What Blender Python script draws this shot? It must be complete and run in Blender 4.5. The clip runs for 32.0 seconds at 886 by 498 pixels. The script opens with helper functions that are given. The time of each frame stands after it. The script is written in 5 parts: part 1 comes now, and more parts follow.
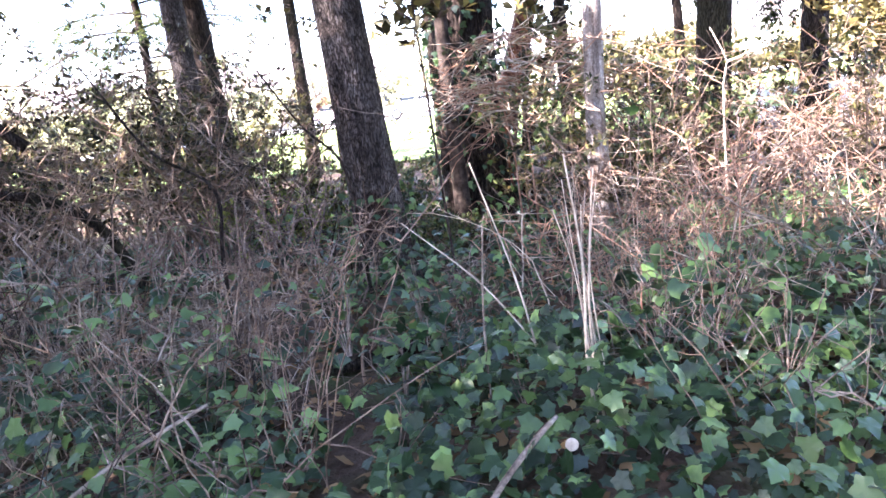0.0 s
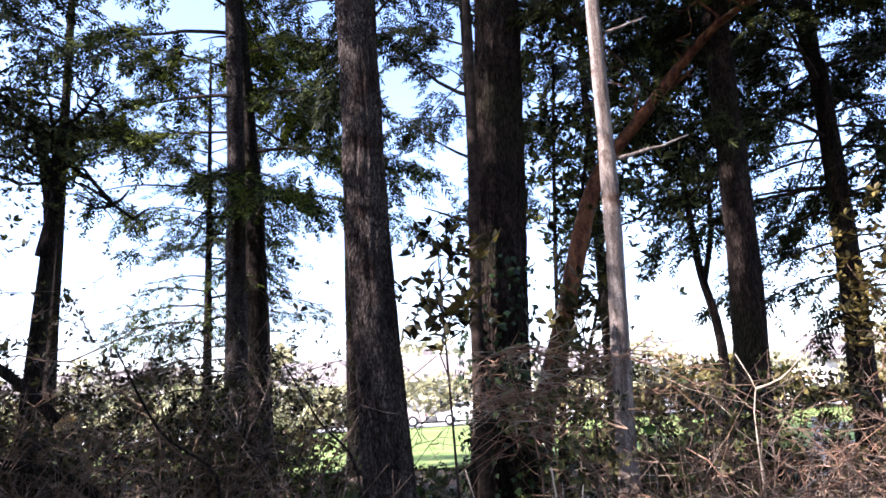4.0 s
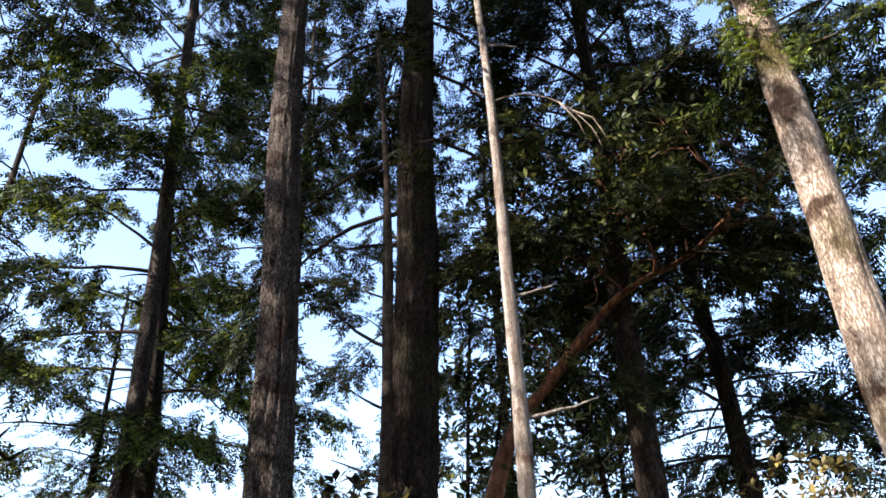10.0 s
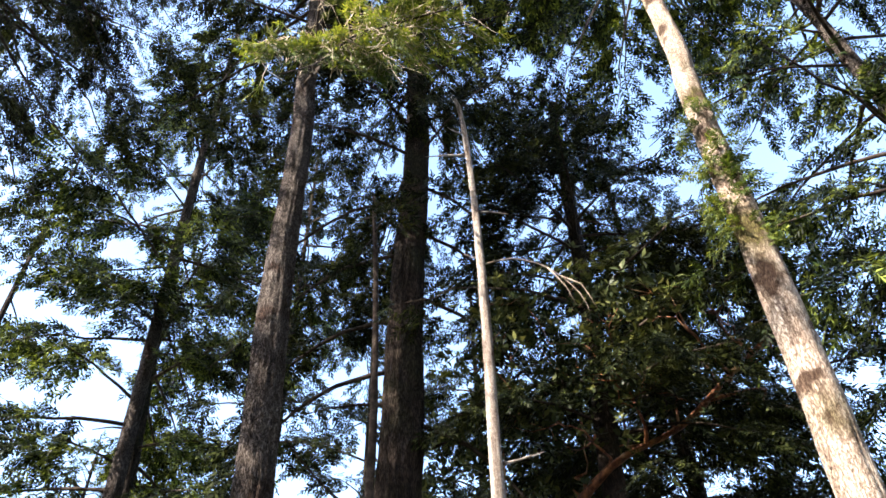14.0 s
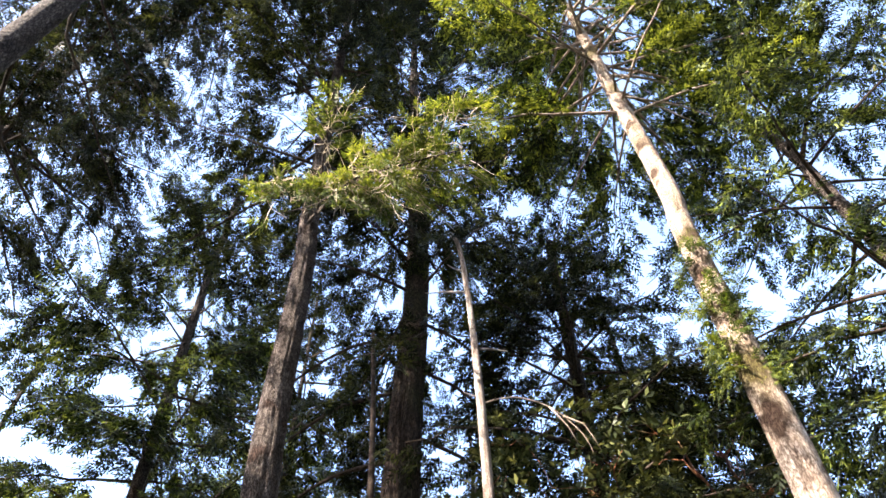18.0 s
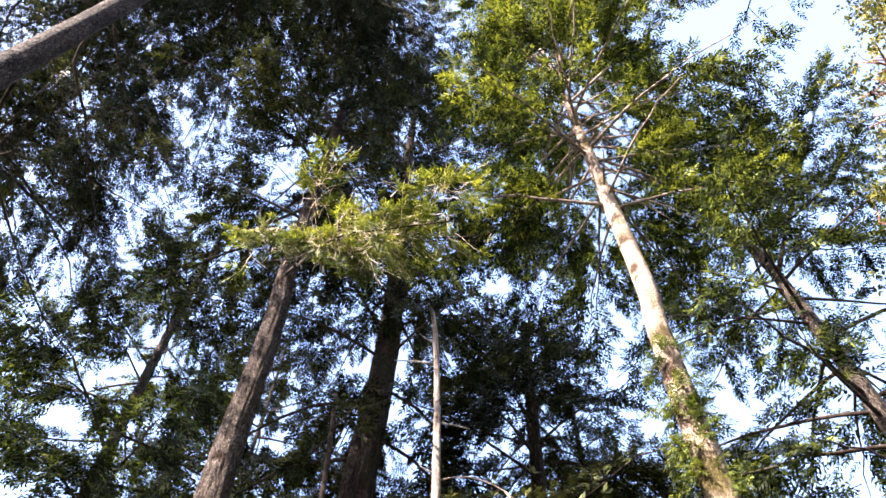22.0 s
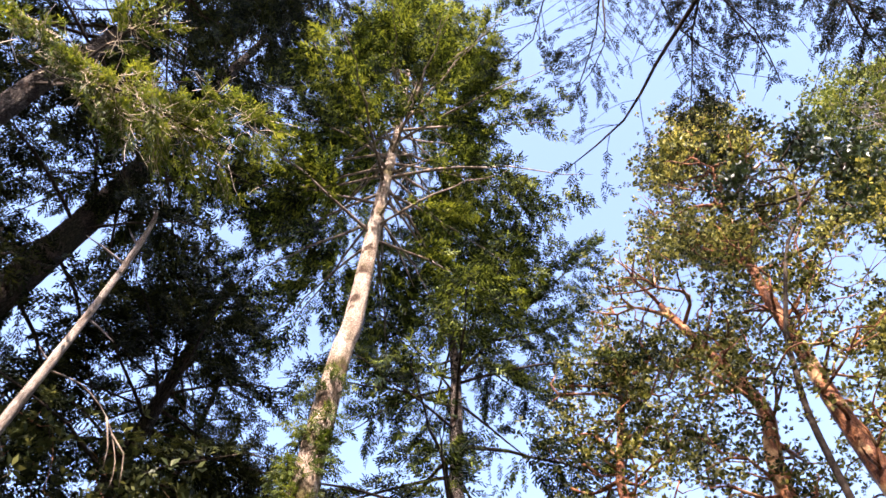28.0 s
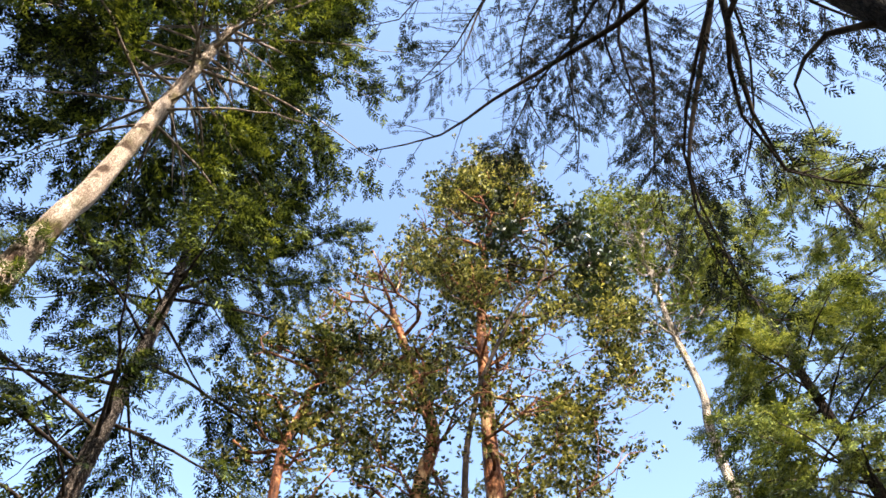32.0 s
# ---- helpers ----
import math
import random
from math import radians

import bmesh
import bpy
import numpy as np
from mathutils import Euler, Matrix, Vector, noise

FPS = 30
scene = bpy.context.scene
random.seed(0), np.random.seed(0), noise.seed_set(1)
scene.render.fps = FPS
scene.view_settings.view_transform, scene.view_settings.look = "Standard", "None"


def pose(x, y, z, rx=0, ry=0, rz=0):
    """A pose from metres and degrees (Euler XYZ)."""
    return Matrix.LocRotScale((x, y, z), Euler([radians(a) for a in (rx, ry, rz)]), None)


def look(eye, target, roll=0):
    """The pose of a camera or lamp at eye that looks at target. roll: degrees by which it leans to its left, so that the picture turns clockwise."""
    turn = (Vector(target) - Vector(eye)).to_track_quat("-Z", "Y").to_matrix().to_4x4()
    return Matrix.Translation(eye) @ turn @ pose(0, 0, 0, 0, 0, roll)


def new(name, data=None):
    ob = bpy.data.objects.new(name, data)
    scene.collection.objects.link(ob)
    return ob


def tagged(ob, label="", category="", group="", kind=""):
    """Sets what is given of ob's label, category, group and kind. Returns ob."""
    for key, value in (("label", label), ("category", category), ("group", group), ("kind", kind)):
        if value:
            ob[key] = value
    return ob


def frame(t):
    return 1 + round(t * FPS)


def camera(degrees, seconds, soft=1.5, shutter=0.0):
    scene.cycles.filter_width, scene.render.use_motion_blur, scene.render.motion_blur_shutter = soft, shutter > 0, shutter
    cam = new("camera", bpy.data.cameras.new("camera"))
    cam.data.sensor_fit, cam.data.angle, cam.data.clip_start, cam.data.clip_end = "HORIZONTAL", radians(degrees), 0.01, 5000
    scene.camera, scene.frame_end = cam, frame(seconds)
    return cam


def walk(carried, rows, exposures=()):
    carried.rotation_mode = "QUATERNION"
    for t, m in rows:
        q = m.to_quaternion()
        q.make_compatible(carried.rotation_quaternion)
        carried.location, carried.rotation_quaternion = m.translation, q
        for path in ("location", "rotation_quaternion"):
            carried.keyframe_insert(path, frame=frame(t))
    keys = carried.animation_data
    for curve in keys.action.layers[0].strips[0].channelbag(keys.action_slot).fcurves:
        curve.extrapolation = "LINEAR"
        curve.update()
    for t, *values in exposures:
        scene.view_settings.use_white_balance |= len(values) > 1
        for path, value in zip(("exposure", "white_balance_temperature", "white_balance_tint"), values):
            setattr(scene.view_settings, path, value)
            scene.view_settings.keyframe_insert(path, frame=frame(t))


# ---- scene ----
cam = camera(62.9, 32.0, soft=1.65)
# seconds, eye (x, y, z), turn (x, y, z): a viewer who stands still, tilts up and turns to the right
PATH = [
    (0, -0.30, 0.04, 1.65, 77.36, 7.36, -4.04),
    (0.5, -0.11, 0.06, 1.59, 80.15, 6.46, 2.56),
    (1, -0.03, 0.05, 1.57, 84.19, 5.29, 5.95),
    (1.5, -0.01, 0.03, 1.58, 86.69, 4.52, 5.70),
    (2, 0.00, 0.02, 1.60, 89.69, 2.92, 3.90),
    (2.5, 0.00, 0.00, 1.60, 93.02, 2.45, 2.02),
    (3, 0.00, 0.00, 1.60, 95.79, 2.16, 1.40),
    (3.5, 0.00, 0.00, 1.60, 99.09, 3.15, 0.43),
    (4, 0.00, 0.00, 1.60, 101.76, 3.13, 0.65),
    (4.5, 0.00, 0.00, 1.60, 104.32, 2.59, 0.50),
    (6.5, 0.00, 0.00, 1.60, 110.99, 3.84, -2.52),
    (7, 0.00, 0.00, 1.60, 112.57, 3.53, -3.06),
    (7.5, 0.00, 0.00, 1.60, 114.26, 3.75, -3.27),
    (8, 0.00, 0.00, 1.60, 115.83, 3.61, -3.66),
    (8.5, 0.00, 0.00, 1.60, 117.11, 3.26, -4.19),
    (9, 0.00, 0.00, 1.60, 118.56, 2.77, -5.09),
    (9.5, 0.00, 0.00, 1.60, 119.83, 2.62, -6.00),
    (10, 0.00, 0.00, 1.60, 121.12, 2.66, -6.57),
    (10.5, 0.00, 0.00, 1.60, 122.47, 2.91, -6.96),
    (11, 0.00, 0.00, 1.60, 123.46, 3.22, -7.27),
    (11.5, 0.00, 0.00, 1.60, 124.28, 3.04, -7.46),
    (12, 0.00, 0.00, 1.60, 125.38, 2.59, -7.81),
    (12.5, 0.00, 0.00, 1.60, 126.64, 1.95, -8.04),
    (13, 0.00, 0.00, 1.60, 128.43, 1.47, -8.41),
    (13.5, 0.00, 0.00, 1.60, 131.58, 1.37, -8.42),
    (14, 0.00, 0.00, 1.60, 133.68, 1.59, -8.46),
    (14.5, 0.00, 0.00, 1.60, 135.32, 1.78, -8.40),
    (15, 0.00, 0.00, 1.60, 136.91, 1.87, -8.20),
    (15.5, 0.00, 0.00, 1.60, 138.47, 1.76, -8.45),
    (17.5, 0.00, 0.00, 1.60, 143.17, 1.73, -8.87),
    (18, 0.00, 0.00, 1.60, 144.44, 1.41, -8.73),
    (18.5, 0.00, 0.00, 1.60, 145.73, 1.24, -8.08),
    (19, 0.00, 0.00, 1.60, 147.05, 0.93, -7.99),
    (19.5, 0.00, 0.00, 1.60, 148.10, 0.70, -8.03),
    (20, 0.00, 0.00, 1.60, 148.79, 0.66, -7.86),
    (20.5, 0.00, 0.00, 1.60, 149.37, 0.60, -7.66),
    (21, 0.00, 0.00, 1.60, 149.79, 0.01, -8.15),
    (21.5, 0.00, 0.00, 1.60, 149.27, -1.32, -11.91),
    (22, 0.00, 0.00, 1.60, 149.94, -0.98, -15.54),
    (22.5, 0.00, 0.00, 1.60, 150.62, -1.23, -21.02),
    (23, 0.00, 0.00, 1.60, 151.22, -0.88, -26.75),
    (23.5, 0.00, 0.00, 1.60, 151.85, -0.73, -30.25),
    (24, 0.00, 0.00, 1.60, 152.46, -0.97, -33.71),
    (24.5, 0.00, 0.00, 1.60, 152.67, -1.34, -36.66),
    (25, 0.00, 0.00, 1.60, 152.25, -1.83, -39.62),
    (25.5, 0.00, 0.00, 1.60, 151.48, -2.39, -43.42),
    (27.5, 0.00, 0.00, 1.60, 151.25, -2.02, -53.65),
    (28, 0.00, 0.00, 1.60, 150.87, -1.92, -56.27),
    (28.5, 0.00, 0.00, 1.60, 150.19, -1.43, -58.80),
    (29, 0.00, 0.00, 1.60, 149.89, -0.75, -60.83),
    (29.5, 0.00, 0.00, 1.60, 149.57, -0.94, -63.89),
    (30, 0.00, 0.00, 1.60, 150.54, -1.07, -69.79),
    (30.5, 0.00, 0.00, 1.60, 150.97, -0.12, -76.18),
    (31, 0.00, 0.00, 1.60, 150.53, 0.29, -80.21),
    (31.5, 0.00, 0.00, 1.60, 149.54, 0.39, -84.47),
    (32, 0.00, 0.00, 1.60, 148.78, 0.78, -88.06),
]
walk(cam, [(t, pose(x, y, z, a, b, c)) for t, x, y, z, a, b, c in PATH],
     exposures=[(0.0, 4.35, 5800, 29), (1.0, 4.6, 5700, 31), (1.5, 4.3, 5650, 30), (2.0, 3.92, 5600, 29), (2.5, 3.3, 5650, 28), (3.5, 2.6, 5800, 28), (4.5, 2.1, 5850, 25), (7.0, 1.85, 6000, 18), (9.0, 2.07, 6200, 16), (11.0, 2.48, 6500, 13), (13.0, 2.7, 6500, 12),
                (15.0, 2.92, 6600, 14), (19.0, 3.22, 6750, 17), (22.0, 3.25, 6750, 22), (24.0, 3.13, 6650, 23), (28.0, 2.6, 6750, 25), (30.0, 2.58, 6850, 16), (32.0, 2.26, 6850, 11)])

# ---- light: afternoon sun from the viewer's left, clear sky ----
SUN_AZ, SUN_EL = 246.0, 36.0
world = bpy.data.worlds.new("sky")
world.use_nodes = True
scene.world = world
wn = world.node_tree.nodes
sky = wn.new("ShaderNodeTexSky")
sky.sky_type, sky.sun_disc = "NISHITA", False
sky.sun_elevation, sky.sun_rotation = radians(SUN_EL), radians(SUN_AZ)
sky.air_density, sky.dust_density, sky.ozone_density = 1.0, 1.1, 1.2
wn["Background"].inputs["Strength"].default_value = 0.135
world.node_tree.links.new(sky.outputs["Color"], wn["Background"].inputs["Color"])
sun = new("sun", bpy.data.lights.new("sun", "SUN"))
sun.data.energy, sun.data.angle, sun.data.color = 5.0, radians(0.53), (1.0, 0.93, 0.82)
SUN_WAY = Vector((math.sin(radians(SUN_AZ)) * math.cos(radians(SUN_EL)), math.cos(radians(SUN_AZ)) * math.cos(radians(SUN_EL)), math.sin(radians(SUN_EL))))
sun.matrix_world = look(tuple(SUN_WAY * 60), (0, 0, 0))


# ---- materials ----
def nodes_of(name):
    m = bpy.data.materials.new(name)
    m.use_nodes = True
    return m, m.node_tree.nodes, m.node_tree.links, m.node_tree.nodes["Principled BSDF"]


def ramp(n, stops):
    r = n.new("ShaderNodeValToRGB")
    e = r.color_ramp.elements
    while len(e) < len(stops):
        e.new(0.5)
    for k, (p, c) in enumerate(stops):
        e[k].position, e[k].color = p, (*c, 1)
    return r


def rough_surface(name, dark, mid, light, scale=(6, 6, 6), fine=40, bump=0.5, rough=0.9, moss=None, patches=None, dist=0.02, cracks=None, deep=0.16):
    """A weathered natural surface: coarse blotches and fine grain in colour and relief, with moss or pale or dark
    patches if wanted.
    """
    m, n, l, b = nodes_of(name)
    tc = n.new("ShaderNodeTexCoord")
    mp = n.new("ShaderNodeMapping")
    mp.inputs["Scale"].default_value = scale
    l.new(tc.outputs["Object"], mp.inputs["Vector"])
    big = n.new("ShaderNodeTexNoise")
    big.inputs["Scale"].default_value, big.inputs["Detail"].default_value, big.inputs["Roughness"].default_value = 1.0, 6, 0.65
    l.new(mp.outputs["Vector"], big.inputs["Vector"])
    small = n.new("ShaderNodeTexNoise")
    small.inputs["Scale"].default_value, small.inputs["Detail"].default_value = fine, 4
    l.new(tc.outputs["Object"], small.inputs["Vector"])
    mix = n.new("ShaderNodeMath")
    mix.operation = "MULTIPLY_ADD"
    mix.inputs[1].default_value = 0.35
    l.new(small.outputs["Fac"], mix.inputs[0])
    l.new(big.outputs["Fac"], mix.inputs[2])
    r = ramp(n, [(0.42, dark), (0.62, mid), (0.86, light)])
    l.new(mix.outputs[0], r.inputs["Fac"])
    col = r.outputs["Color"]
    for extra, sc, lo, hi in ((moss, 1.3, 0.52, 0.66), (patches, 2.6, 0.58, 0.66)):
        if extra:
            nz = n.new("ShaderNodeTexNoise")
            nz.inputs["Scale"].default_value, nz.inputs["Detail"].default_value = sc, 5
            l.new(tc.outputs["Object"], nz.inputs["Vector"])
            rr = ramp(n, [(lo, (0, 0, 0)), (hi, (1, 1, 1))])
            l.new(nz.outputs["Fac"], rr.inputs["Fac"])
            mx = n.new("ShaderNodeMixRGB")
            mx.inputs["Color2"].default_value = (*extra, 1)
            l.new(rr.outputs["Color"], mx.inputs["Fac"])
            l.new(col, mx.inputs["Color1"])
            col = mx.outputs["Color"]
    height = mix.outputs[0]
    if cracks:
        mc = n.new("ShaderNodeMapping")
        mc.inputs["Scale"].default_value = cracks
        wob = n.new("ShaderNodeMixRGB")
        wob.blend_type, wob.inputs["Fac"].default_value = "ADD", 0.12
        l.new(tc.outputs["Object"], wob.inputs["Color1"])
        l.new(big.outputs["Color"], wob.inputs["Color2"])
        l.new(wob.outputs["Color"], mc.inputs["Vector"])
        vo = n.new("ShaderNodeTexVoronoi")
        vo.feature = "DISTANCE_TO_EDGE"
        l.new(mc.outputs["Vector"], vo.inputs["Vector"])
        rc = ramp(n, [(0.02, (deep, deep * 0.85, deep * 0.8)), (0.22, (1, 1, 1))])
        l.new(vo.outputs["Distance"], rc.inputs["Fac"])
        mm = n.new("ShaderNodeMixRGB")
        mm.blend_type, mm.inputs["Fac"].default_value = "MULTIPLY", 1.0
        l.new(col, mm.inputs["Color1"])
        l.new(rc.outputs["Color"], mm.inputs["Color2"])
        col = mm.outputs["Color"]
        hh = n.new("ShaderNodeMath")
        hh.operation = "MULTIPLY_ADD"
        hh.inputs[1].default_value = 0.6
        l.new(rc.outputs["Color"], hh.inputs[0])
        l.new(height, hh.inputs[2])
        height = hh.outputs[0]
    l.new(col, b.inputs["Base Color"])
    b.inputs["Roughness"].default_value = rough
    b.inputs["Specular IOR Level"].default_value = 0.12
    bp = n.new("ShaderNodeBump")
    bp.inputs["Strength"].default_value, bp.inputs["Distance"].default_value = bump, dist
    l.new(height, bp.inputs["Height"])
    l.new(bp.outputs["Normal"], b.inputs["Normal"])
    return m


def leafy(name, dark, mid, light, through_it=0.3, rough=0.5, single=False, shine=0.15, lo=0.4, md=0.75):
    """Leaves: each one its own shade, partly letting light through."""
    m, n, l, b = nodes_of(name)
    if single:
        rnd = n.new("ShaderNodeObjectInfo").outputs["Random"]
    else:
        rnd = n.new("ShaderNodeNewGeometry").outputs["Random Per Island"]
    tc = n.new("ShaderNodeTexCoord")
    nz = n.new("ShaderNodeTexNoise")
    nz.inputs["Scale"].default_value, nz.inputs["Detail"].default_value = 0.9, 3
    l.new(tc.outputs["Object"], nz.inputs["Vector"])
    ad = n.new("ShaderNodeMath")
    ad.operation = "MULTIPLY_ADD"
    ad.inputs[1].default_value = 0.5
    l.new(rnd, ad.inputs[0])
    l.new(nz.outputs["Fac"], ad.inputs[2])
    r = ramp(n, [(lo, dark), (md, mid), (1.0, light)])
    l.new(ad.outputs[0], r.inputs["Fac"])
    l.new(r.outputs["Color"], b.inputs["Base Color"])
    b.inputs["Roughness"].default_value = rough
    b.inputs["Specular IOR Level"].default_value = shine
    tr = n.new("ShaderNodeBsdfTranslucent")
    hs = n.new("ShaderNodeHueSaturation")
    hs.inputs["Hue"].default_value, hs.inputs["Saturation"].default_value, hs.inputs["Value"].default_value = 0.485, 1.1, 1.5
    l.new(r.outputs["Color"], hs.inputs["Color"])
    l.new(hs.outputs["Color"], tr.inputs["Color"])
    ms = n.new("ShaderNodeMixShader")
    ms.inputs["Fac"].default_value = through_it
    l.new(b.outputs["BSDF"], ms.inputs[1])
    l.new(tr.outputs["BSDF"], ms.inputs[2])
    l.new(ms.outputs["Shader"], n["Material Output"].inputs["Surface"])
    return m


BARK_GREY = rough_surface("bark_grey", (0.02, 0.0145, 0.0115), (0.08, 0.063, 0.052), (0.17, 0.142, 0.122), (9, 9, 3.4), 42, 1.0, 0.92, patches=(0.06, 0.036, 0.026), cracks=(13, 13, 2.0), dist=0.05, deep=0.2)
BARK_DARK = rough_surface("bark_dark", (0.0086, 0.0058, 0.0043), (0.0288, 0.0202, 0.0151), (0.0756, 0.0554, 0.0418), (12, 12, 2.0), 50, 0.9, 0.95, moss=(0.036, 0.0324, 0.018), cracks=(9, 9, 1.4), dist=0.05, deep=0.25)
# Warm bark: dark patches put the shoots' blotchy shadow into the colour; moss is moss.
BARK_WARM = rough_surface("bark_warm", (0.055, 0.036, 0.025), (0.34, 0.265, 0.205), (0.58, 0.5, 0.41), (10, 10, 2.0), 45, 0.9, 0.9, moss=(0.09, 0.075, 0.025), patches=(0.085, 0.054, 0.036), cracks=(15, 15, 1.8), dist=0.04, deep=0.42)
BARK_SNAG = rough_surface("bark_snag", (0.06, 0.043, 0.033), (0.235, 0.197, 0.165), (0.5, 0.46, 0.4), (16, 16, 1.6), 60, 0.7, 0.85, patches=(0.0864, 0.054, 0.036), cracks=(30, 30, 2.0), deep=0.45)
BARK_MADRONE = rough_surface("bark_madrone", (0.01, 0.0045, 0.003), (0.075, 0.026, 0.013), (0.27, 0.11, 0.045), (9, 9, 3.0), 30, 0.9, 0.55, patches=(0.4, 0.24, 0.12), dist=0.05)
BARK_LIMB = rough_surface("bark_limb", (0.0072, 0.005, 0.0036), (0.0216, 0.0151, 0.0115), (0.0576, 0.0432, 0.0324), (10, 10, 10), 60, 0.5, 0.95)
TWIG_BROWN = rough_surface("twig_brown", (0.03, 0.018, 0.012), (0.105, 0.068, 0.046), (0.26, 0.185, 0.13), (9, 9, 9), 80, 0.4, 0.9)
TWIG_GREY = rough_surface("twig_grey", (0.032, 0.023, 0.017), (0.12, 0.09, 0.068), (0.3, 0.24, 0.185), (9, 9, 9), 80, 0.4, 0.9)
TWIG_PALE = rough_surface("twig_pale", (0.13, 0.1, 0.07), (0.3, 0.24, 0.175), (0.48, 0.4, 0.3), (9, 9, 9), 80, 0.4, 0.8)
TWIG_RED = rough_surface("twig_red", (0.075, 0.036, 0.022), (0.21, 0.115, 0.072), (0.4, 0.26, 0.175), (9, 9, 9), 80, 0.4, 0.9)
SOIL = rough_surface("soil", (0.012, 0.008, 0.005), (0.04, 0.026, 0.017), (0.095, 0.066, 0.043), (1.2, 1.2, 1.2), 30, 1.0, 1.0, moss=(0.04, 0.055, 0.02), dist=0.05)
GRASS = rough_surface("grass", (0.06, 0.1, 0.02), (0.14, 0.2, 0.05), (0.26, 0.32, 0.1), (0.4, 0.4, 0.4), 20, 0.8, 0.9, dist=0.05)
# Darkness of shaded crowns is put into these near-black needles.
LEAF_FIR_SHADED = leafy("leaf_fir_shaded", (0.0029, 0.0043, 0.0022), (0.0086, 0.0115, 0.005), (0.0432, 0.0504, 0.0144), 0.13, shine=0.05)
# Lit copy of the fir needles: sunlight put into the colour.
LEAF_FIR_SUNLIT = leafy("leaf_fir_sunlit", (0.012, 0.021, 0.0058), (0.052, 0.074, 0.013), (0.16, 0.18, 0.03), 0.28)
# Green and mid fir: crown shadow and sunlit tips put into the tone spread.
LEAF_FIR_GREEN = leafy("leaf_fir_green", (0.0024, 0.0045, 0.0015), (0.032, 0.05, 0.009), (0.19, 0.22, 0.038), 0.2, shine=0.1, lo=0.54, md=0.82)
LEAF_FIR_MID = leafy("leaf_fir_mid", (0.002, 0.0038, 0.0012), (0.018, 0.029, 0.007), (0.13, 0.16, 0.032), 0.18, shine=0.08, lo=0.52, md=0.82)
LEAF_HEMLOCK = leafy("leaf_hemlock", (0.0043, 0.0065, 0.0043), (0.0115, 0.0158, 0.0101), (0.036, 0.0432, 0.0216), 0.16, shine=0.05)
# Madrone ramp likewise sets dark shadow tones beside bright sunlit ones.
LEAF_MADRONE = leafy("leaf_madrone", (0.006, 0.01, 0.003), (0.075, 0.082, 0.02), (0.32, 0.3, 0.08), 0.3, 0.45, shine=0.2, lo=0.5, md=0.8)
# Shade of the madrone's dark boughs is put into this leaf colour.
LEAF_SHADED_BOUGH = leafy("leaf_shaded_bough", (0.005, 0.01, 0.005), (0.013, 0.022, 0.009), (0.04, 0.06, 0.02), 0.14, 0.4, shine=0.3)
LEAF_ALDER = leafy("leaf_alder", (0.0101, 0.0173, 0.0043), (0.07, 0.094, 0.02), (0.22, 0.24, 0.055), 0.22, lo=0.45)
LEAF_IVY = leafy("leaf_ivy", (0.005, 0.012, 0.004), (0.02, 0.043, 0.014), (0.09, 0.145, 0.042), 0.2, 0.4, shine=0.35)
LEAF_IVY_ONE = leafy("leaf_ivy_one", (0.005, 0.013, 0.005), (0.024, 0.05, 0.015), (0.12, 0.185, 0.05), 0.2, 0.4, single=True, shine=0.35)
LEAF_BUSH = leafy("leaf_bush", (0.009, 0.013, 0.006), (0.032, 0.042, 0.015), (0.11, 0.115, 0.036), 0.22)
LEAF_BRONZE = leafy("leaf_bronze", (0.01, 0.009, 0.004), (0.043, 0.036, 0.012), (0.18, 0.14, 0.045), 0.25, 0.5)
LEAF_THICKET = leafy("leaf_thicket", (0.006, 0.006, 0.0027), (0.026, 0.0235, 0.0095), (0.105, 0.092, 0.03), 0.22)
# Far leaves: sun glare and haze are put into a pale colour.
LEAF_FAR_GLARE = leafy("leaf_far_glare", (0.14, 0.14, 0.07), (0.3, 0.29, 0.15), (0.44, 0.41, 0.22), 0.2)
LEAF_DRY = leafy("leaf_dry", (0.04, 0.022, 0.01), (0.12, 0.07, 0.03), (0.26, 0.17, 0.08), 0.25, 0.7)


# ---- building helpers ----
def mesh_of(name, verts, faces, material, smooth=False):
    me = bpy.data.meshes.new(name)
    me.from_pydata(verts, [], faces)
    me.materials.append(material)
    if smooth:
        me.shade_smooth()
    return me


def quads_mesh(name, v, nv, template_faces, material, smooth=False):
    """One mesh of many copies of a small piece: v is (copies, nv, 3)."""
    k = len(v)
    f = np.array(template_faces, dtype=np.int64)
    allf = (f[None, :, :] + (np.arange(k) * nv)[:, None, None]).reshape(-1, f.shape[1])
    me = bpy.data.meshes.new(name)
    me.vertices.add(k * nv)
    me.vertices.foreach_set("co", np.ascontiguousarray(v, dtype=np.float32).ravel())
    me.loops.add(allf.size)
    me.loops.foreach_set("vertex_index", allf.astype(np.int32).ravel())
    me.polygons.add(len(allf))
    me.polygons.foreach_set("loop_start", np.arange(0, allf.size, f.shape[1], dtype=np.int32))
    me.update(calc_edges=True)
    if smooth:
        me.shade_smooth()
    me.materials.append(material)
    return me


def thing(name, at, label, category, group="", kind=""):
    ob = new(name)
    ob.location = at
    return tagged(ob, label, category, group, kind)


def under(name, me, parent, label="", kind=""):
    ob = new(name, me)
    ob.parent = parent
    ob.matrix_parent_inverse = Matrix.Translation(parent.location).inverted() if parent.type == "EMPTY" and parent.parent is None else Matrix()
    if label:
        ob["label"] = label
    if kind:
        ob["kind"] = kind
    return ob


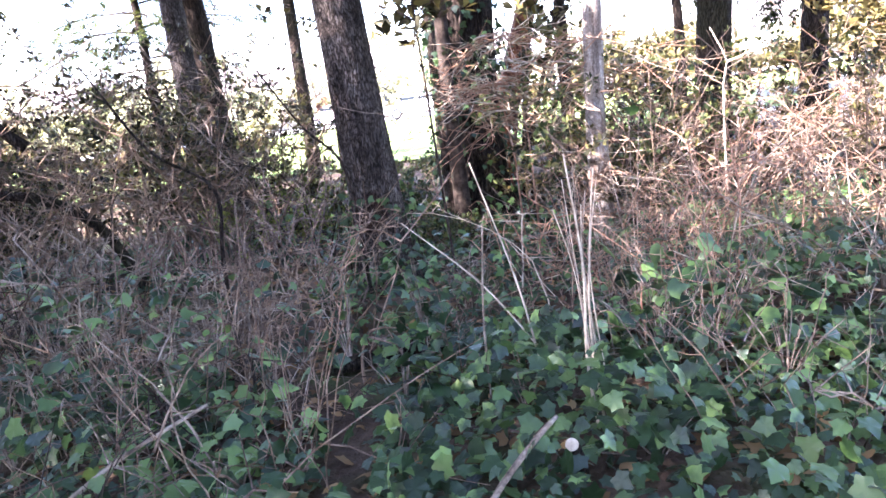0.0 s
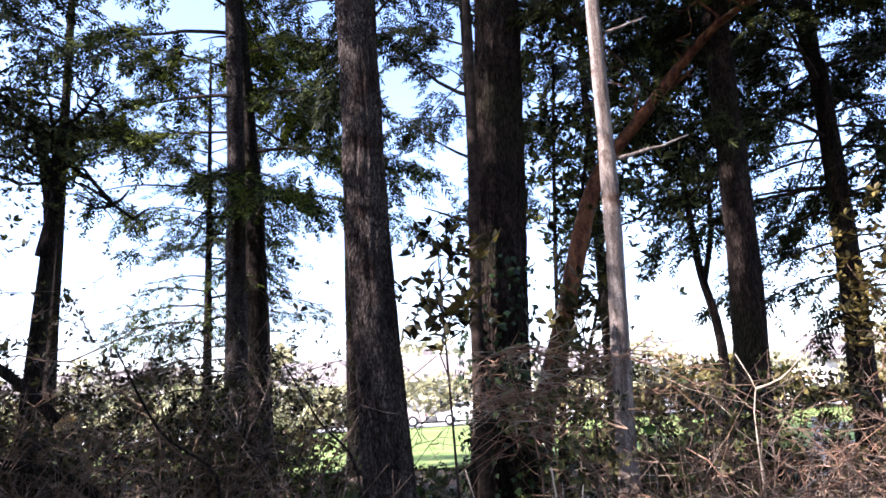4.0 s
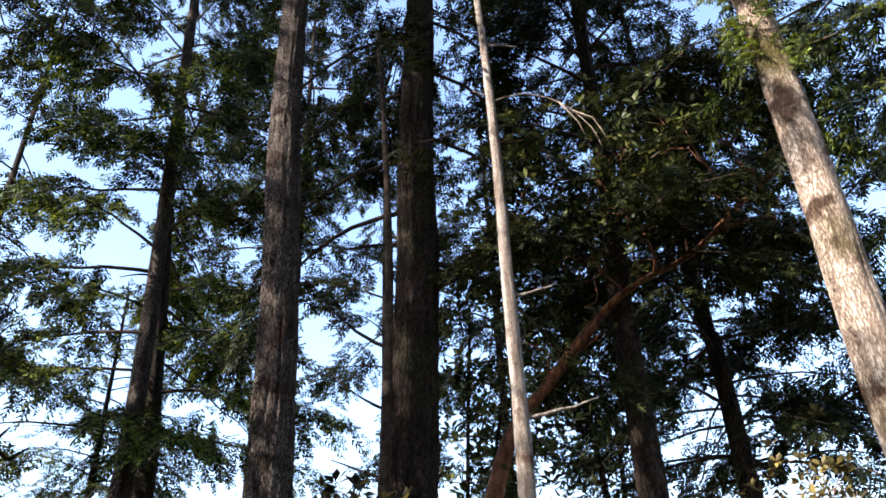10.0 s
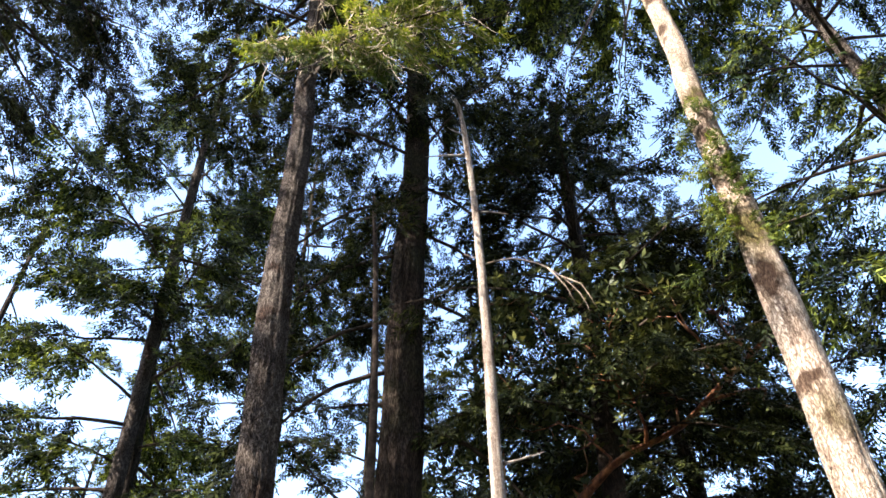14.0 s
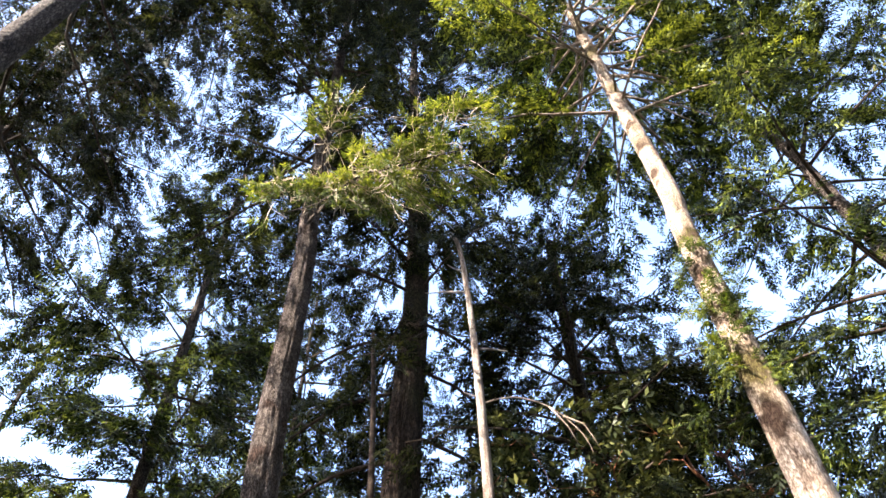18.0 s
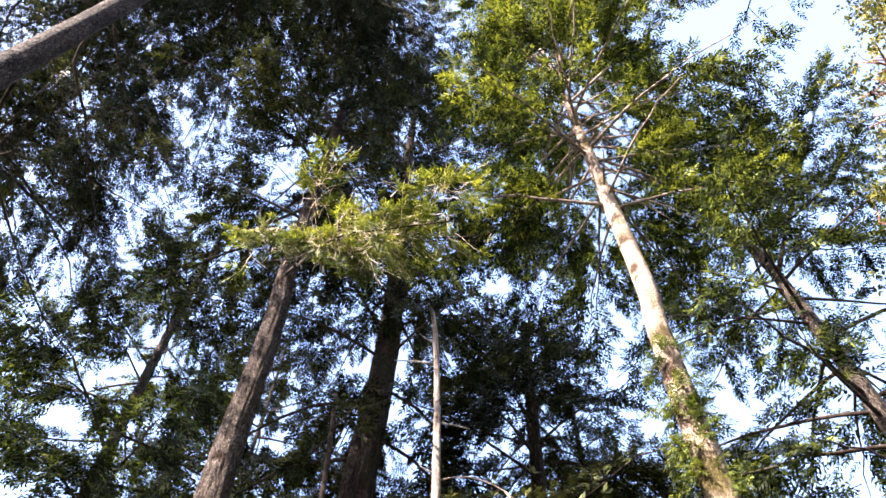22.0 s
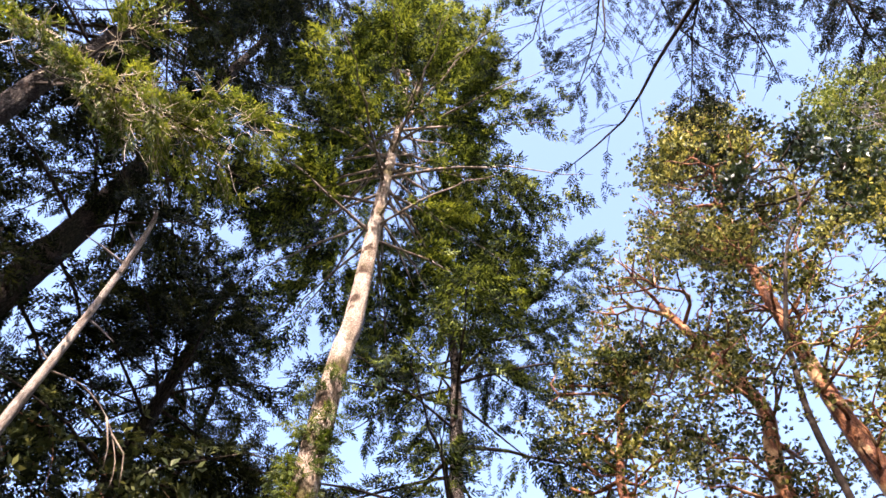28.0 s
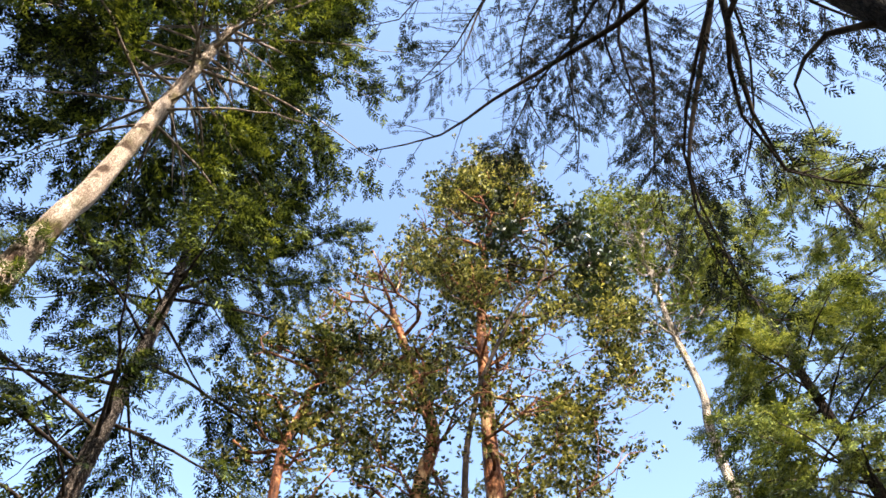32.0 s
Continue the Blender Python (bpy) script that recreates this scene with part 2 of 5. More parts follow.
def tube(points, radii, sides=5, cap=True):
    """Vertices and faces of a tapered tube along points."""
    p = np.asarray(points, float)
    t = np.gradient(p, axis=0)
    t /= np.linalg.norm(t, axis=1)[:, None] + 1e-9
    ref = np.array([0.31, 0.17, 0.94]) if abs(t[0, 2]) < 0.8 else np.array([0.97, 0.2, 0.1])
    a = np.cross(t, ref)
    a /= np.linalg.norm(a, axis=1)[:, None] + 1e-9
    b = np.cross(t, a)
    ang = np.linspace(0, 2 * math.pi, sides, endpoint=False)
    ring = a[:, None, :] * np.cos(ang)[None, :, None] + b[:, None, :] * np.sin(ang)[None, :, None]
    v = p[:, None, :] + ring * np.asarray(radii, float)[:, None, None]
    n = len(p)
    faces = []
    for i in range(n - 1):
        for j in range(sides):
            k = (j + 1) % sides
            faces.append((i * sides + j, i * sides + k, (i + 1) * sides + k, (i + 1) * sides + j))
    if cap:
        faces.append(tuple(range(sides))[::-1])
        faces.append(tuple((n - 1) * sides + j for j in range(sides)))
    return v.reshape(-1, 3), faces


def tubes_mesh(name, many, material, sides=3, forked=False):
    """Tubes in one mesh; forked: each later one grows out of the nearest point of those before."""
    vs, fs, o = [], [], 0
    for pts, rad in many:
        v, f = tube(pts, rad, sides, cap=False)
        if forked and o:
            old = np.concatenate(vs)
            k = int(np.argmin(np.sum((old - v[:sides].mean(0)) ** 2, axis=1)))
            fs.extend((k, o + a, o + (a + 1) % sides) for a in range(sides))
        vs.append(v)
        fs.extend(tuple(i + o for i in q) for q in f)
        o += len(v)
    return mesh_of(name, np.concatenate(vs).tolist(), fs, material, True)


def smooth_line(points, step):
    """Points along a Catmull-Rom line."""
    p = [Vector(q) for q in points]
    p = [p[0] * 2 - p[1]] + p + [p[-1] * 2 - p[-2]]
    out = []
    for i in range(1, len(p) - 2):
        k = max(1, int((p[i + 1] - p[i]).length / step))
        for j in range(k):
            s = j / k
            a, b, c, d = p[i - 1], p[i], p[i + 1], p[i + 2]
            out.append(0.5 * ((2 * b) + (c - a) * s + (2 * a - 5 * b + 4 * c - d) * s * s + (3 * b - 3 * c + d - a) * s ** 3))
    return out + [p[-2]]


def trunk_mesh(name, axis, r0, r1, material, sides=20, step=0.2, furrow=0.06, flare=0.35, knots=0.0, seed=0, plates=0.0):
    """A bole: tapered, with a root flare and vertical plates and furrows."""
    line = smooth_line(axis, step)
    n = len(line)
    verts, faces = [], []
    z0, z1 = line[0].z, line[-1].z
    for i, q in enumerate(line):
        s = i / (n - 1)
        r = r0 + (r1 - r0) * s ** 0.9
        h = q.z - z0
        r *= 1 + flare * math.exp(-h / 0.45)
        for j in range(sides):
            a = 2 * math.pi * j / sides
            w = Vector((math.cos(a), math.sin(a), 0))
            fu = noise.noise(Vector((w.x * 3.2 + seed * 7, w.y * 3.2, q.z * 0.9)))
            fi = noise.noise(Vector((w.x * 9 + seed, w.y * 9, q.z * 3.1 + 5)))
            kn = max(0.0, noise.noise(Vector((w.x * 1.4, w.y * 1.4 + seed * 3, q.z * 1.1))) - 0.45) * knots
            if plates:
                pl = noise.noise(Vector((w.x * 4.6 * r / 0.2 + seed, w.y * 4.6 * r / 0.2, q.z * 0.85)))
                p2 = noise.noise(Vector((w.x * 9 * r / 0.2, w.y * 9 * r / 0.2 + seed, q.z * 2.2)))
                kn += plates * (min(1.0, abs(pl) * 5.5) * 0.7 + min(1.0, abs(p2) * 4.0) * 0.4 - 0.7)
            verts.append(q + w * r * (1 + furrow * (fu * 1.2 + fi) + kn))
    for i in range(n - 1):
        for j in range(sides):
            k = (j + 1) % sides
            faces.append((i * sides + j, i * sides + k, (i + 1) * sides + k, (i + 1) * sides + j))
    faces.append(tuple((n - 1) * sides + j for j in range(sides)))
    return mesh_of(name, verts, faces, material, True)


# a flat spray: slender needled twiglets along a short axis
def spray_template():
    v, f = [], []
    rows = [(0.0, 0, 1.08, 0)] + [(0.02 + 0.11 * k, 1 if k % 2 else -1, 0.34 + 0.13 * math.sin(0.42 * k + 0.3) - 0.025 * k, 54 - 3 * k) for k in range(8)]
    for k, (x, side, ln, ang) in enumerate(rows):
        a = radians(ang) * side
        d = np.array((math.cos(a), math.sin(a), 0.0))
        w = np.array((-d[1], d[0], 0.0)) * (0.066 if side else 0.038)
        b = np.array((x, 0.0, -0.1 * x * x))
        e = b + d * ln - np.array((0, 0, 0.05 + 0.12 * x * x))
        v += [b - w, e, b + w + d * 0.05] if k % 3 else [b, e - w * 0.9, e + w * 0.9 - d * 0.06]
        f.append((3 * k, 3 * k + 1, 3 * k + 2))
    return np.array(v), f


SPRAY_V, SPRAY_F = spray_template()
# a broad leaf folded along its rib, in a rosette of five
def rosette_template(n=6, width=0.2):
    v, f = [], []
    for k in range(n):
        a = 2 * math.pi * k / n + 0.4 * (k % 2)
        lift = 0.35 + 0.3 * (k % 3)
        d = np.array((math.cos(a), math.sin(a), lift))
        d /= np.linalg.norm(d)
        s = np.array((-math.sin(a), math.cos(a), 0.0)) * width
        v += [d * 0.12, d * 0.55 + s + (0, 0, 0.05), d * 1.0 - (0, 0, 0.06), d * 0.55 - s + (0, 0, 0.05)]
        f.append((4 * k, 4 * k + 1, 4 * k + 2, 4 * k + 3))
    return np.array(v), f


ROSETTE_V, ROSETTE_F = rosette_template()
SPRIG_V, SPRIG_F = rosette_template(3, 0.28)


def placed(template, p, d, nrm, size):
    """Copies of a template at points p, its x along d, its z near nrm."""
    d = d / (np.linalg.norm(d, axis=1)[:, None] + 1e-9)
    b = np.cross(nrm, d)
    b /= np.linalg.norm(b, axis=1)[:, None] + 1e-9
    n = np.cross(d, b)
    s = size[:, None, None]
    return p[:, None, :] + s * (template[None, :, 0:1] * d[:, None, :] + template[None, :, 1:2] * b[:, None, :] + template[None, :, 2:3] * n[:, None, :])


def limb_line(start, az, length, rise, droop, rng, n=9, wob=0.06):
    s = np.linspace(0, 1, n)
    d = np.array((math.sin(az), math.cos(az), 0))
    side = np.array((math.cos(az), -math.sin(az), 0))
    bend = rng.normal(0, wob) * length
    p = np.array(start)[None, :] + d * (s * length)[:, None] + side * (bend * s * s)[:, None]
    p[:, 2] += length * (rise * s - droop * s * s)
    p += rng.normal(0, 0.012 * length, p.shape) * s[:, None]
    return p


def clothe(line, rng, reach=0.3, step=0.2, gap=0.17, size=0.3, bare=0.2, hang=0.5, thin=1.0, clump=-0.08, shoots=None, every=3):
    """Sprays on the side shoots of a limb: points, ways, normals and sizes."""
    if 0.2 < size < 0.4:
        size, gap, step, every = size * 0.84, gap * 0.84, step * 0.8, every + 1
    elif size >= 0.4:
        size *= 1.1
    seg = np.linalg.norm(np.diff(line, axis=0), axis=1)
    length = seg.sum()
    cum = np.concatenate([[0], np.cumsum(seg)]) / length
    s = np.arange(bare, 1.0, step / length)
    s = np.repeat(s, 2) + rng.uniform(-0.5, 0.5, 2 * len(s)) * step / length
    s = np.clip(s[rng.uniform(size=len(s)) < thin], 0.02, 0.999)
    if not len(s):
        return None
    base = np.stack([np.interp(s, cum, line[:, k]) for k in range(3)], 1)
    tan = np.stack([np.interp(s, cum, np.gradient(line[:, k], cum)) for k in range(3)], 1)
    tan /= np.linalg.norm(tan, axis=1)[:, None]
    sgn = np.where(rng.uniform(size=len(s)) < 0.5, 1.0, -1.0)
    ang = rng.uniform(0.6, 1.1, len(s)) * sgn
    d = np.stack([tan[:, 0] * np.cos(ang) - tan[:, 1] * np.sin(ang), tan[:, 0] * np.sin(ang) + tan[:, 1] * np.cos(ang), tan[:, 2] * 0.5], 1)
    ln = length * reach * np.clip(1.15 - s, 0.18, 0.8) * rng.uniform(0.6, 1.2, len(s)) + 0.12
    if shoots is not None:
        for a, w, m in list(zip(base, d, ln))[::every]:
            u = np.linspace(0, 1, 4)[:, None] * m
            q = a + w * u
            q[:, 2] -= (hang * u * u / max(m, 0.2))[:, 0]
            shoots.append((q, (0.006, 0.005, 0.004, 0.002)))
    ps, ds, ns = [], [], []
    k = max(2, int(np.ceil(ln.max() / gap)))
    for j in range(k):
        u = (j + 0.6) * gap
        ok = u <= ln + gap * 0.5
        if not ok.any():
            break
        q = base[ok] + d[ok] * u
        q[:, 2] -= hang * u * u / np.maximum(ln[ok], 0.2)
        q += rng.normal(0, 0.035, q.shape)
        w = d[ok] + rng.normal(0, 0.24, q.shape)
        w[:, 2] -= hang * 1.1 * u / np.maximum(ln[ok], 0.2) * 0.8
        nn = np.tile((0.0, 0.0, 1.0), (len(q), 1)) + rng.normal(0, 0.35, q.shape)
        ps.append(q), ds.append(w), ns.append(nn)
    tipn = max(3, int(length * 2))
    q = line[-1][None, :] + rng.normal(0, 0.08, (tipn, 3))
    ps.append(q), ds.append(tan[-1][None, :] + rng.normal(0, 0.4, (tipn, 3))), ns.append(np.tile((0, 0, 1.0), (tipn, 1)) + rng.normal(0, 0.3, (tipn, 3)))
    p, dd, nn = np.concatenate(ps), np.concatenate(ds), np.concatenate(ns)
    lump = np.array([noise.noise(Vector(q * 0.95)) + 0.45 * noise.noise(Vector(q * 2.3)) for q in p])
    ok = lump > clump + rng.normal(0, 0.06, len(p))
    p, dd, nn = p[ok], dd[ok], nn[ok]
    return p, dd, nn, size * rng.uniform(0.7, 1.25, len(p))


def crown_from(name, sets, material, parent, label=""):
    sets = [q for q in sets if q is not None]
    if not sets:
        return
    p, d, n, s = (np.concatenate([q[k] for q in sets]) for k in range(4))
    under(name, quads_mesh(name, placed(SPRAY_V, p, d, n, s), len(SPRAY_V), SPRAY_F, material), parent, label)


def axis_at(axis, z):
    zs = [q[2] for q in axis]
    return np.array((np.interp(z, zs, [q[0] for q in axis]), np.interp(z, zs, [q[1] for q in axis]), z))


def conifer(label, axis, r0, r1, bark, leaf, seed, crown=(6, 20), limbs=60, reach=4.0, shape=1.0, wob=0.06, rise=0.1, droop=0.35, size=0.3, thin=1.0, hang=0.5, bare=0.25,
            dead=(), boughs=(), facing=None, name="conifer_tree", sides=20, step=0.25, gap=0.15, spread=0.32, flare=0.35, furrow=0.06, group="tall conifers", extra_bark=None, lstep=0.16, low=0.5, clump=-0.08, twiggy=False, skip=None, every=3, plates=0.0, full=(0.82, 0.8, -0.09)):
    """A tall conifer: bole, whorled limbs, a crown of drooping sprays, dead stubs below."""
    rng = np.random.default_rng(seed)
    tree = thing(name, axis[0], label, "tree", group)
    under("trunk", trunk_mesh("trunk", axis, r0, r1, bark, sides, step, furrow, flare, seed=seed, plates=plates), tree)
    sets = []
    fine = [] if twiggy else None
    limbs = int(limbs * full[0] + 0.5)
    z0, z1 = crown
    ztop = axis[-1][2]
    for k in range(limbs):
        u = (k + rng.uniform(0, 1)) / limbs
        z = z0 + (z1 - z0) * u
        az = k * 2.4 + rng.normal(0, 0.4) if facing is None else radians(facing[0]) + rng.uniform(-1, 1) * radians(facing[1])
        if skip and z < skip[2] and abs((math.degrees(az) - skip[0] + 180) % 360 - 180) < skip[1]:
            continue
        prof = min(1.0, low + u / 0.25 * (1 - low)) * (1 - u) ** (0.75 * shape) + 0.1
        ln = reach * prof * rng.uniform(0.7, 1.15)
        st = axis_at(axis, min(z, ztop))
        line = limb_line(st, az, ln, rise + rng.normal(0, 0.1) + 0.25 * u, droop * (1 - 0.5 * u), rng, wob=wob)
        rr = 0.009 * ln + 0.006
        v, f = tube(line, np.linspace(rr, 0.005, len(line)), 5)
        under("limb", mesh_of("limb", v.tolist(), f, extra_bark or BARK_LIMB, True), tree)
        sets.append(clothe(line, rng, spread, lstep * full[1], gap, size, bare, hang, thin, clump + full[2] + rng.normal(0, 0.12), fine, every))
    for pts, rr, leafs in boughs:
        line = np.array([tuple(q) for q in smooth_line(pts, 0.35)])
        v, f = tube(line, np.linspace(rr, 0.006, len(line)), 6)
        under("limb", mesh_of("limb", v.tolist(), f, BARK_LIMB, True), tree)
        if leafs:
            sets.append(clothe(line, rng, leafs.get("reach", 0.3), leafs.get("step", 0.2), leafs.get("gap", 0.17), leafs.get("size", size), leafs.get("bare", 0.2), leafs.get("hang", 0.5), leafs.get("thin", 1.0), leafs.get("clump", clump), fine, every))
    for z, az, ln, dr in dead:
        st = axis_at(axis, z)
        line = limb_line(st, radians(az), ln, 0.15, dr, rng, 7, 0.1)
        v, f = tube(line, np.linspace(0.016 + 0.014 * ln, 0.007, len(line)), 5)
        under("dead_limb", mesh_of("dead_limb", v.tolist(), f, bark, True), tree)
    if fine:
        under("twig_mass", tubes_mesh("twig_mass", fine, BARK_LIMB, 3), tree, kind="stuff")
    crown_from("crown", sets, leaf, tree)
    return tree


def broadleaf(label, stems, bark, leaf, seed, blobs, targets=260, leaf_size=0.11, per=7, name="broadleaf_tree", big=24, group="", spread=0.28, limb_r=0.05, flare=0.2, sides=14, clump=-0.12):
    """A tree of crooked stems whose limbs reach out through the given blobs of crown, with rosettes of broad leaves."""
    rng = np.random.default_rng(seed)
    tree = thing(name, stems[0][0][0], label, "tree", group)
    nodes, level = [], []
    for axis, r0, r1 in stems:
        under("trunk", trunk_mesh("trunk", axis, r0, r1, bark, sides, 0.25, 0.05, flare, seed=seed), tree)
        line = smooth_line(axis, 0.4)
        for q in line[len(line) // 3:]:
            nodes.append(tuple(q)), level.append(0)
    tg = []
    w = np.array([b[1][0] * b[1][1] * b[1][2] for b in blobs]) ** 0.7
    for k in range(targets):
        c, r = blobs[rng.choice(len(blobs), p=w / w.sum())]
        q = rng.normal(size=3)
        q *= rng.uniform(0.3, 1.0) ** 0.5 / np.linalg.norm(q)
        tg.append(np.array(c) + q * np.array(r))
    nd = np.array(nodes)
    tg.sort(key=lambda q: np.min(np.linalg.norm(nd - q, axis=1)))
    nodes, level = [np.array(q) for q in nodes], list(level)
    fine = []
    for k, q in enumerate(tg):
        arr = np.array(nodes)
        dv = q - arr
        cost = np.linalg.norm(dv, axis=1) + 0.15 * np.array(level) + np.where(dv[:, 2] < 0, 0.5, 0)
        i = int(np.argmin(cost))
        a, lv = arr[i], level[i]
        ln = np.linalg.norm(q - a)
        mid = (a + q) / 2 + rng.normal(0, 0.13, 3) * ln + np.array((0, 0, -0.06 * ln))
        line = np.array([tuple(v) for v in smooth_line([a, mid, q], max(0.12, ln / 5))])
        rr = max(0.007, limb_r * 0.68 ** lv * min(1.0, 0.45 + ln * 0.3))
        rad = np.linspace(rr, rr * 0.45, len(line))
        if lv <= 1 or k < big:
            v, f = tube(line, rad, 6)
            under("limb", mesh_of("limb", v.tolist(), f, bark, True), tree)
        else:
            fine.append((line, rad))
        for j in range(1, len(line)):
            nodes.append(line[j]), level.append(lv + 1)
    if fine:
        under("twig_mass", tubes_mesh("twig_mass", fine, bark, 4), tree, kind="stuff")
    tg = np.array(tg)
    p = np.repeat(tg, per, axis=0) + rng.normal(0, spread, (len(tg) * per, 3))
    p = p[np.array([noise.noise(Vector(q * 0.9)) + 0.4 * noise.noise(Vector(q * 2.2)) > clump for q in p])]
    d = rng.normal(size=p.shape) * (1, 1, 0.5)
    n = np.tile((0, 0, 1.0), (len(p), 1)) + rng.normal(0, 0.45, p.shape)
    under("crown", quads_mesh("crown", placed(ROSETTE_V, p, d, n, leaf_size * 1.4 * rng.uniform(0.6, 1.3, len(p))), len(ROSETTE_V), ROSETTE_F, leaf), tree)
    return tree


# ---- ground, lawn, far side ----
def ground_height(x, y):
    d = math.hypot(x, y)
    k = max(0.0, 1 - d / 16)
    return k * (0.12 * noise.noise(Vector((x * 0.5, y * 0.5, 0))) + 0.05 * noise.noise(Vector((x * 1.7, y * 1.7, 3)))) - 0.03


def ground_sheet():
    rings = [0.0] + [0.35 * 1.13 ** k for k in range(68)]
    seg = 96
    verts, faces = [(0, 0, ground_height(0, 0))], []
    for r in rings[1:]:
        for j in range(seg):
            a = 2 * math.pi * j / seg
            x, y = r * math.sin(a), r * math.cos(a)
            verts.append((x, y, ground_height(x, y)))
    for j in range(seg):
        faces.append((0, 1 + (j + 1) % seg, 1 + j))
    for i in range(len(rings) - 2):
        for j in range(seg):
            k = (j + 1) % seg
            faces.append((1 + i * seg + j, 1 + i * seg + k, 1 + (i + 1) * seg + k, 1 + (i + 1) * seg + j))
    return tagged(new("ground", mesh_of("ground", verts, faces, SOIL, True)), "dark leaf-littered woodland soil under ivy and brush", "ground", kind="structure")


ground_sheet()


def flat(name, x0, x1, y0, y1, z, material, label, nx=12, ny=12, wave=0.02):
    verts = [(x0 + (x1 - x0) * i / nx, y0 + (y1 - y0) * j / ny + 1.2 * noise.noise(Vector((i * 0.7, j * 0.7, z))), z + wave * noise.noise(Vector((i, j, 5)))) for j in range(ny + 1) for i in range(nx + 1)]
    faces = [(j * (nx + 1) + i, j * (nx + 1) + i + 1, (j + 1) * (nx + 1) + i + 1, (j + 1) * (nx + 1) + i) for j in range(ny) for i in range(nx)]
    return tagged(new(name, mesh_of(name, verts, faces, material, True)), label, name, kind="structure")


flat("lawn", -45, 45, 18, 44, 0.03, GRASS, "sunlit mown lawn beyond the trees")

# ---- trees ----
conifer("slender grey conifer trunk with a broken top", [(-3.07, 10.56, -0.1), (-3.09, 10.56, 4.3), (-3.12, 10.55, 6.8), (-3.24, 10.5, 10.5), (-3.35, 10.48, 14.6), (-3.3, 10.48, 16.3)], 0.18, 0.06,
        BARK_GREY, LEAF_FIR_SHADED, 1, crown=(13, 16.3), limbs=9, reach=1.6, dead=[(5.2, 60, 0.6, 0.2), (7.4, 250, 0.5, 0.3), (8.8, 90, 0.5, 0.1)])
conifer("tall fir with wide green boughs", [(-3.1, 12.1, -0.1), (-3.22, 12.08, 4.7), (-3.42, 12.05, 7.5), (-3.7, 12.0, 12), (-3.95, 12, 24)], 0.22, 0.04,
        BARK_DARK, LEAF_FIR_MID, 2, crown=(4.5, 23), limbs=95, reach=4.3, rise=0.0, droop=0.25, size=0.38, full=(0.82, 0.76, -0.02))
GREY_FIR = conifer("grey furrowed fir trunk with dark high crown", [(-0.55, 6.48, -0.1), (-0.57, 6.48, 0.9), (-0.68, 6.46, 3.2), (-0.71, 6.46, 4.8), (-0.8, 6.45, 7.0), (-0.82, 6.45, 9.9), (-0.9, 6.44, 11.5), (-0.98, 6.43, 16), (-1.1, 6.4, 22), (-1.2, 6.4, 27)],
        0.215, 0.05, BARK_GREY, LEAF_FIR_SHADED, 3, crown=(12.4, 27), limbs=92, low=0.8, clump=0.0, skip=(135, 70, 18), reach=3.6, sides=72, step=0.09, furrow=0.04, plates=0.17, size=0.32, full=(0.9, 0.82, -0.08),
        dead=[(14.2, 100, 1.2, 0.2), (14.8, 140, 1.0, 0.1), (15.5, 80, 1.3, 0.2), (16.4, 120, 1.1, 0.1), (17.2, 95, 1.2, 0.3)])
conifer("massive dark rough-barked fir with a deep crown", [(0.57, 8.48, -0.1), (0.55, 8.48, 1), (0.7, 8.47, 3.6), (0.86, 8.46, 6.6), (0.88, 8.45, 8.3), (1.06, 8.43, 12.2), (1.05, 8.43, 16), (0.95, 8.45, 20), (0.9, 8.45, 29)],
        0.35, 0.06, BARK_DARK, LEAF_FIR_SHADED, 4, crown=(11.5, 29), clump=0.02, full=(0.95, 0.85, -0.08), limbs=74, reach=4.0, droop=0.5, sides=72, step=0.14, furrow=0.05, plates=0.12, size=0.36, low=0.7,
        dead=[(4.4, 285, 1.0, -0.5), (5.2, 280, 1.5, -0.7), (3.6, 275, 0.9, -0.2), (6.1, 85, 1.2, -0.4), (6.8, 275, 1.3, 0.3)],
        boughs=[([(0.85, 8.46, z), (0.85 + sx * 0.9, 8.6, z - 0.25), (0.85 + sx * 1.7, 8.8, z - 0.9), (0.85 + sx * ln, 9.0, z - dz)], 0.04, {"size": 0.36, "bare": 0.35, "hang": 0.8, "step": 0.14, "gap": 0.14})
                for z, sx, ln, dz in ((6.6, 1, 2.4, 1.9), (7.4, -1, 2.5, 2.2), (8.3, -1, 2.3, 2.0), (8.8, 1, 2.6, 1.8), (9.6, -1, 2.7, 2.0), (10.2, 1, 2.5, 1.6), (10.9, -1, 2.6, 1.9), (11.4, 1, 2.8, 1.8))])
conifer("slim bare pole-like trunk beside a large fir", [(0.32, 7.97, -0.1), (0.32, 7.99, 2.2), (0.44, 7.99, 5.6), (0.41, 7.99, 8.1), (0.3, 8.0, 10.4)], 0.085, 0.03,
        BARK_LIMB, LEAF_FIR_SHADED, 5, crown=(9.3, 10.4), limbs=6, reach=0.8, name="slender_tree", sides=12)
SNAG = conifer("pale dead snag with broken branch stubs", [(1.56, 6.82, -0.1), (1.56, 6.82, 1.05), (1.65, 6.81, 3.15), (1.67, 6.8, 5.4), (1.69, 6.79, 7.35), (1.66, 6.8, 9.6), (1.57, 6.82, 11.3), (1.45, 6.84, 11.8)],
        0.105, 0.034, BARK_SNAG, LEAF_FIR_SHADED, 6, limbs=0, name="dead_snag", sides=18, step=0.1, furrow=0.1, group="dead trees",
        dead=[(5.15, 95, 0.5, -0.1), (8.95, 95, 0.45, 0.2), (10.2, 280, 0.65, 0.1), (8.05, 270, 0.22, 0.0), (10.75, 275, 0.25, -0.3), (3.8, 100, 0.8, -0.1)])
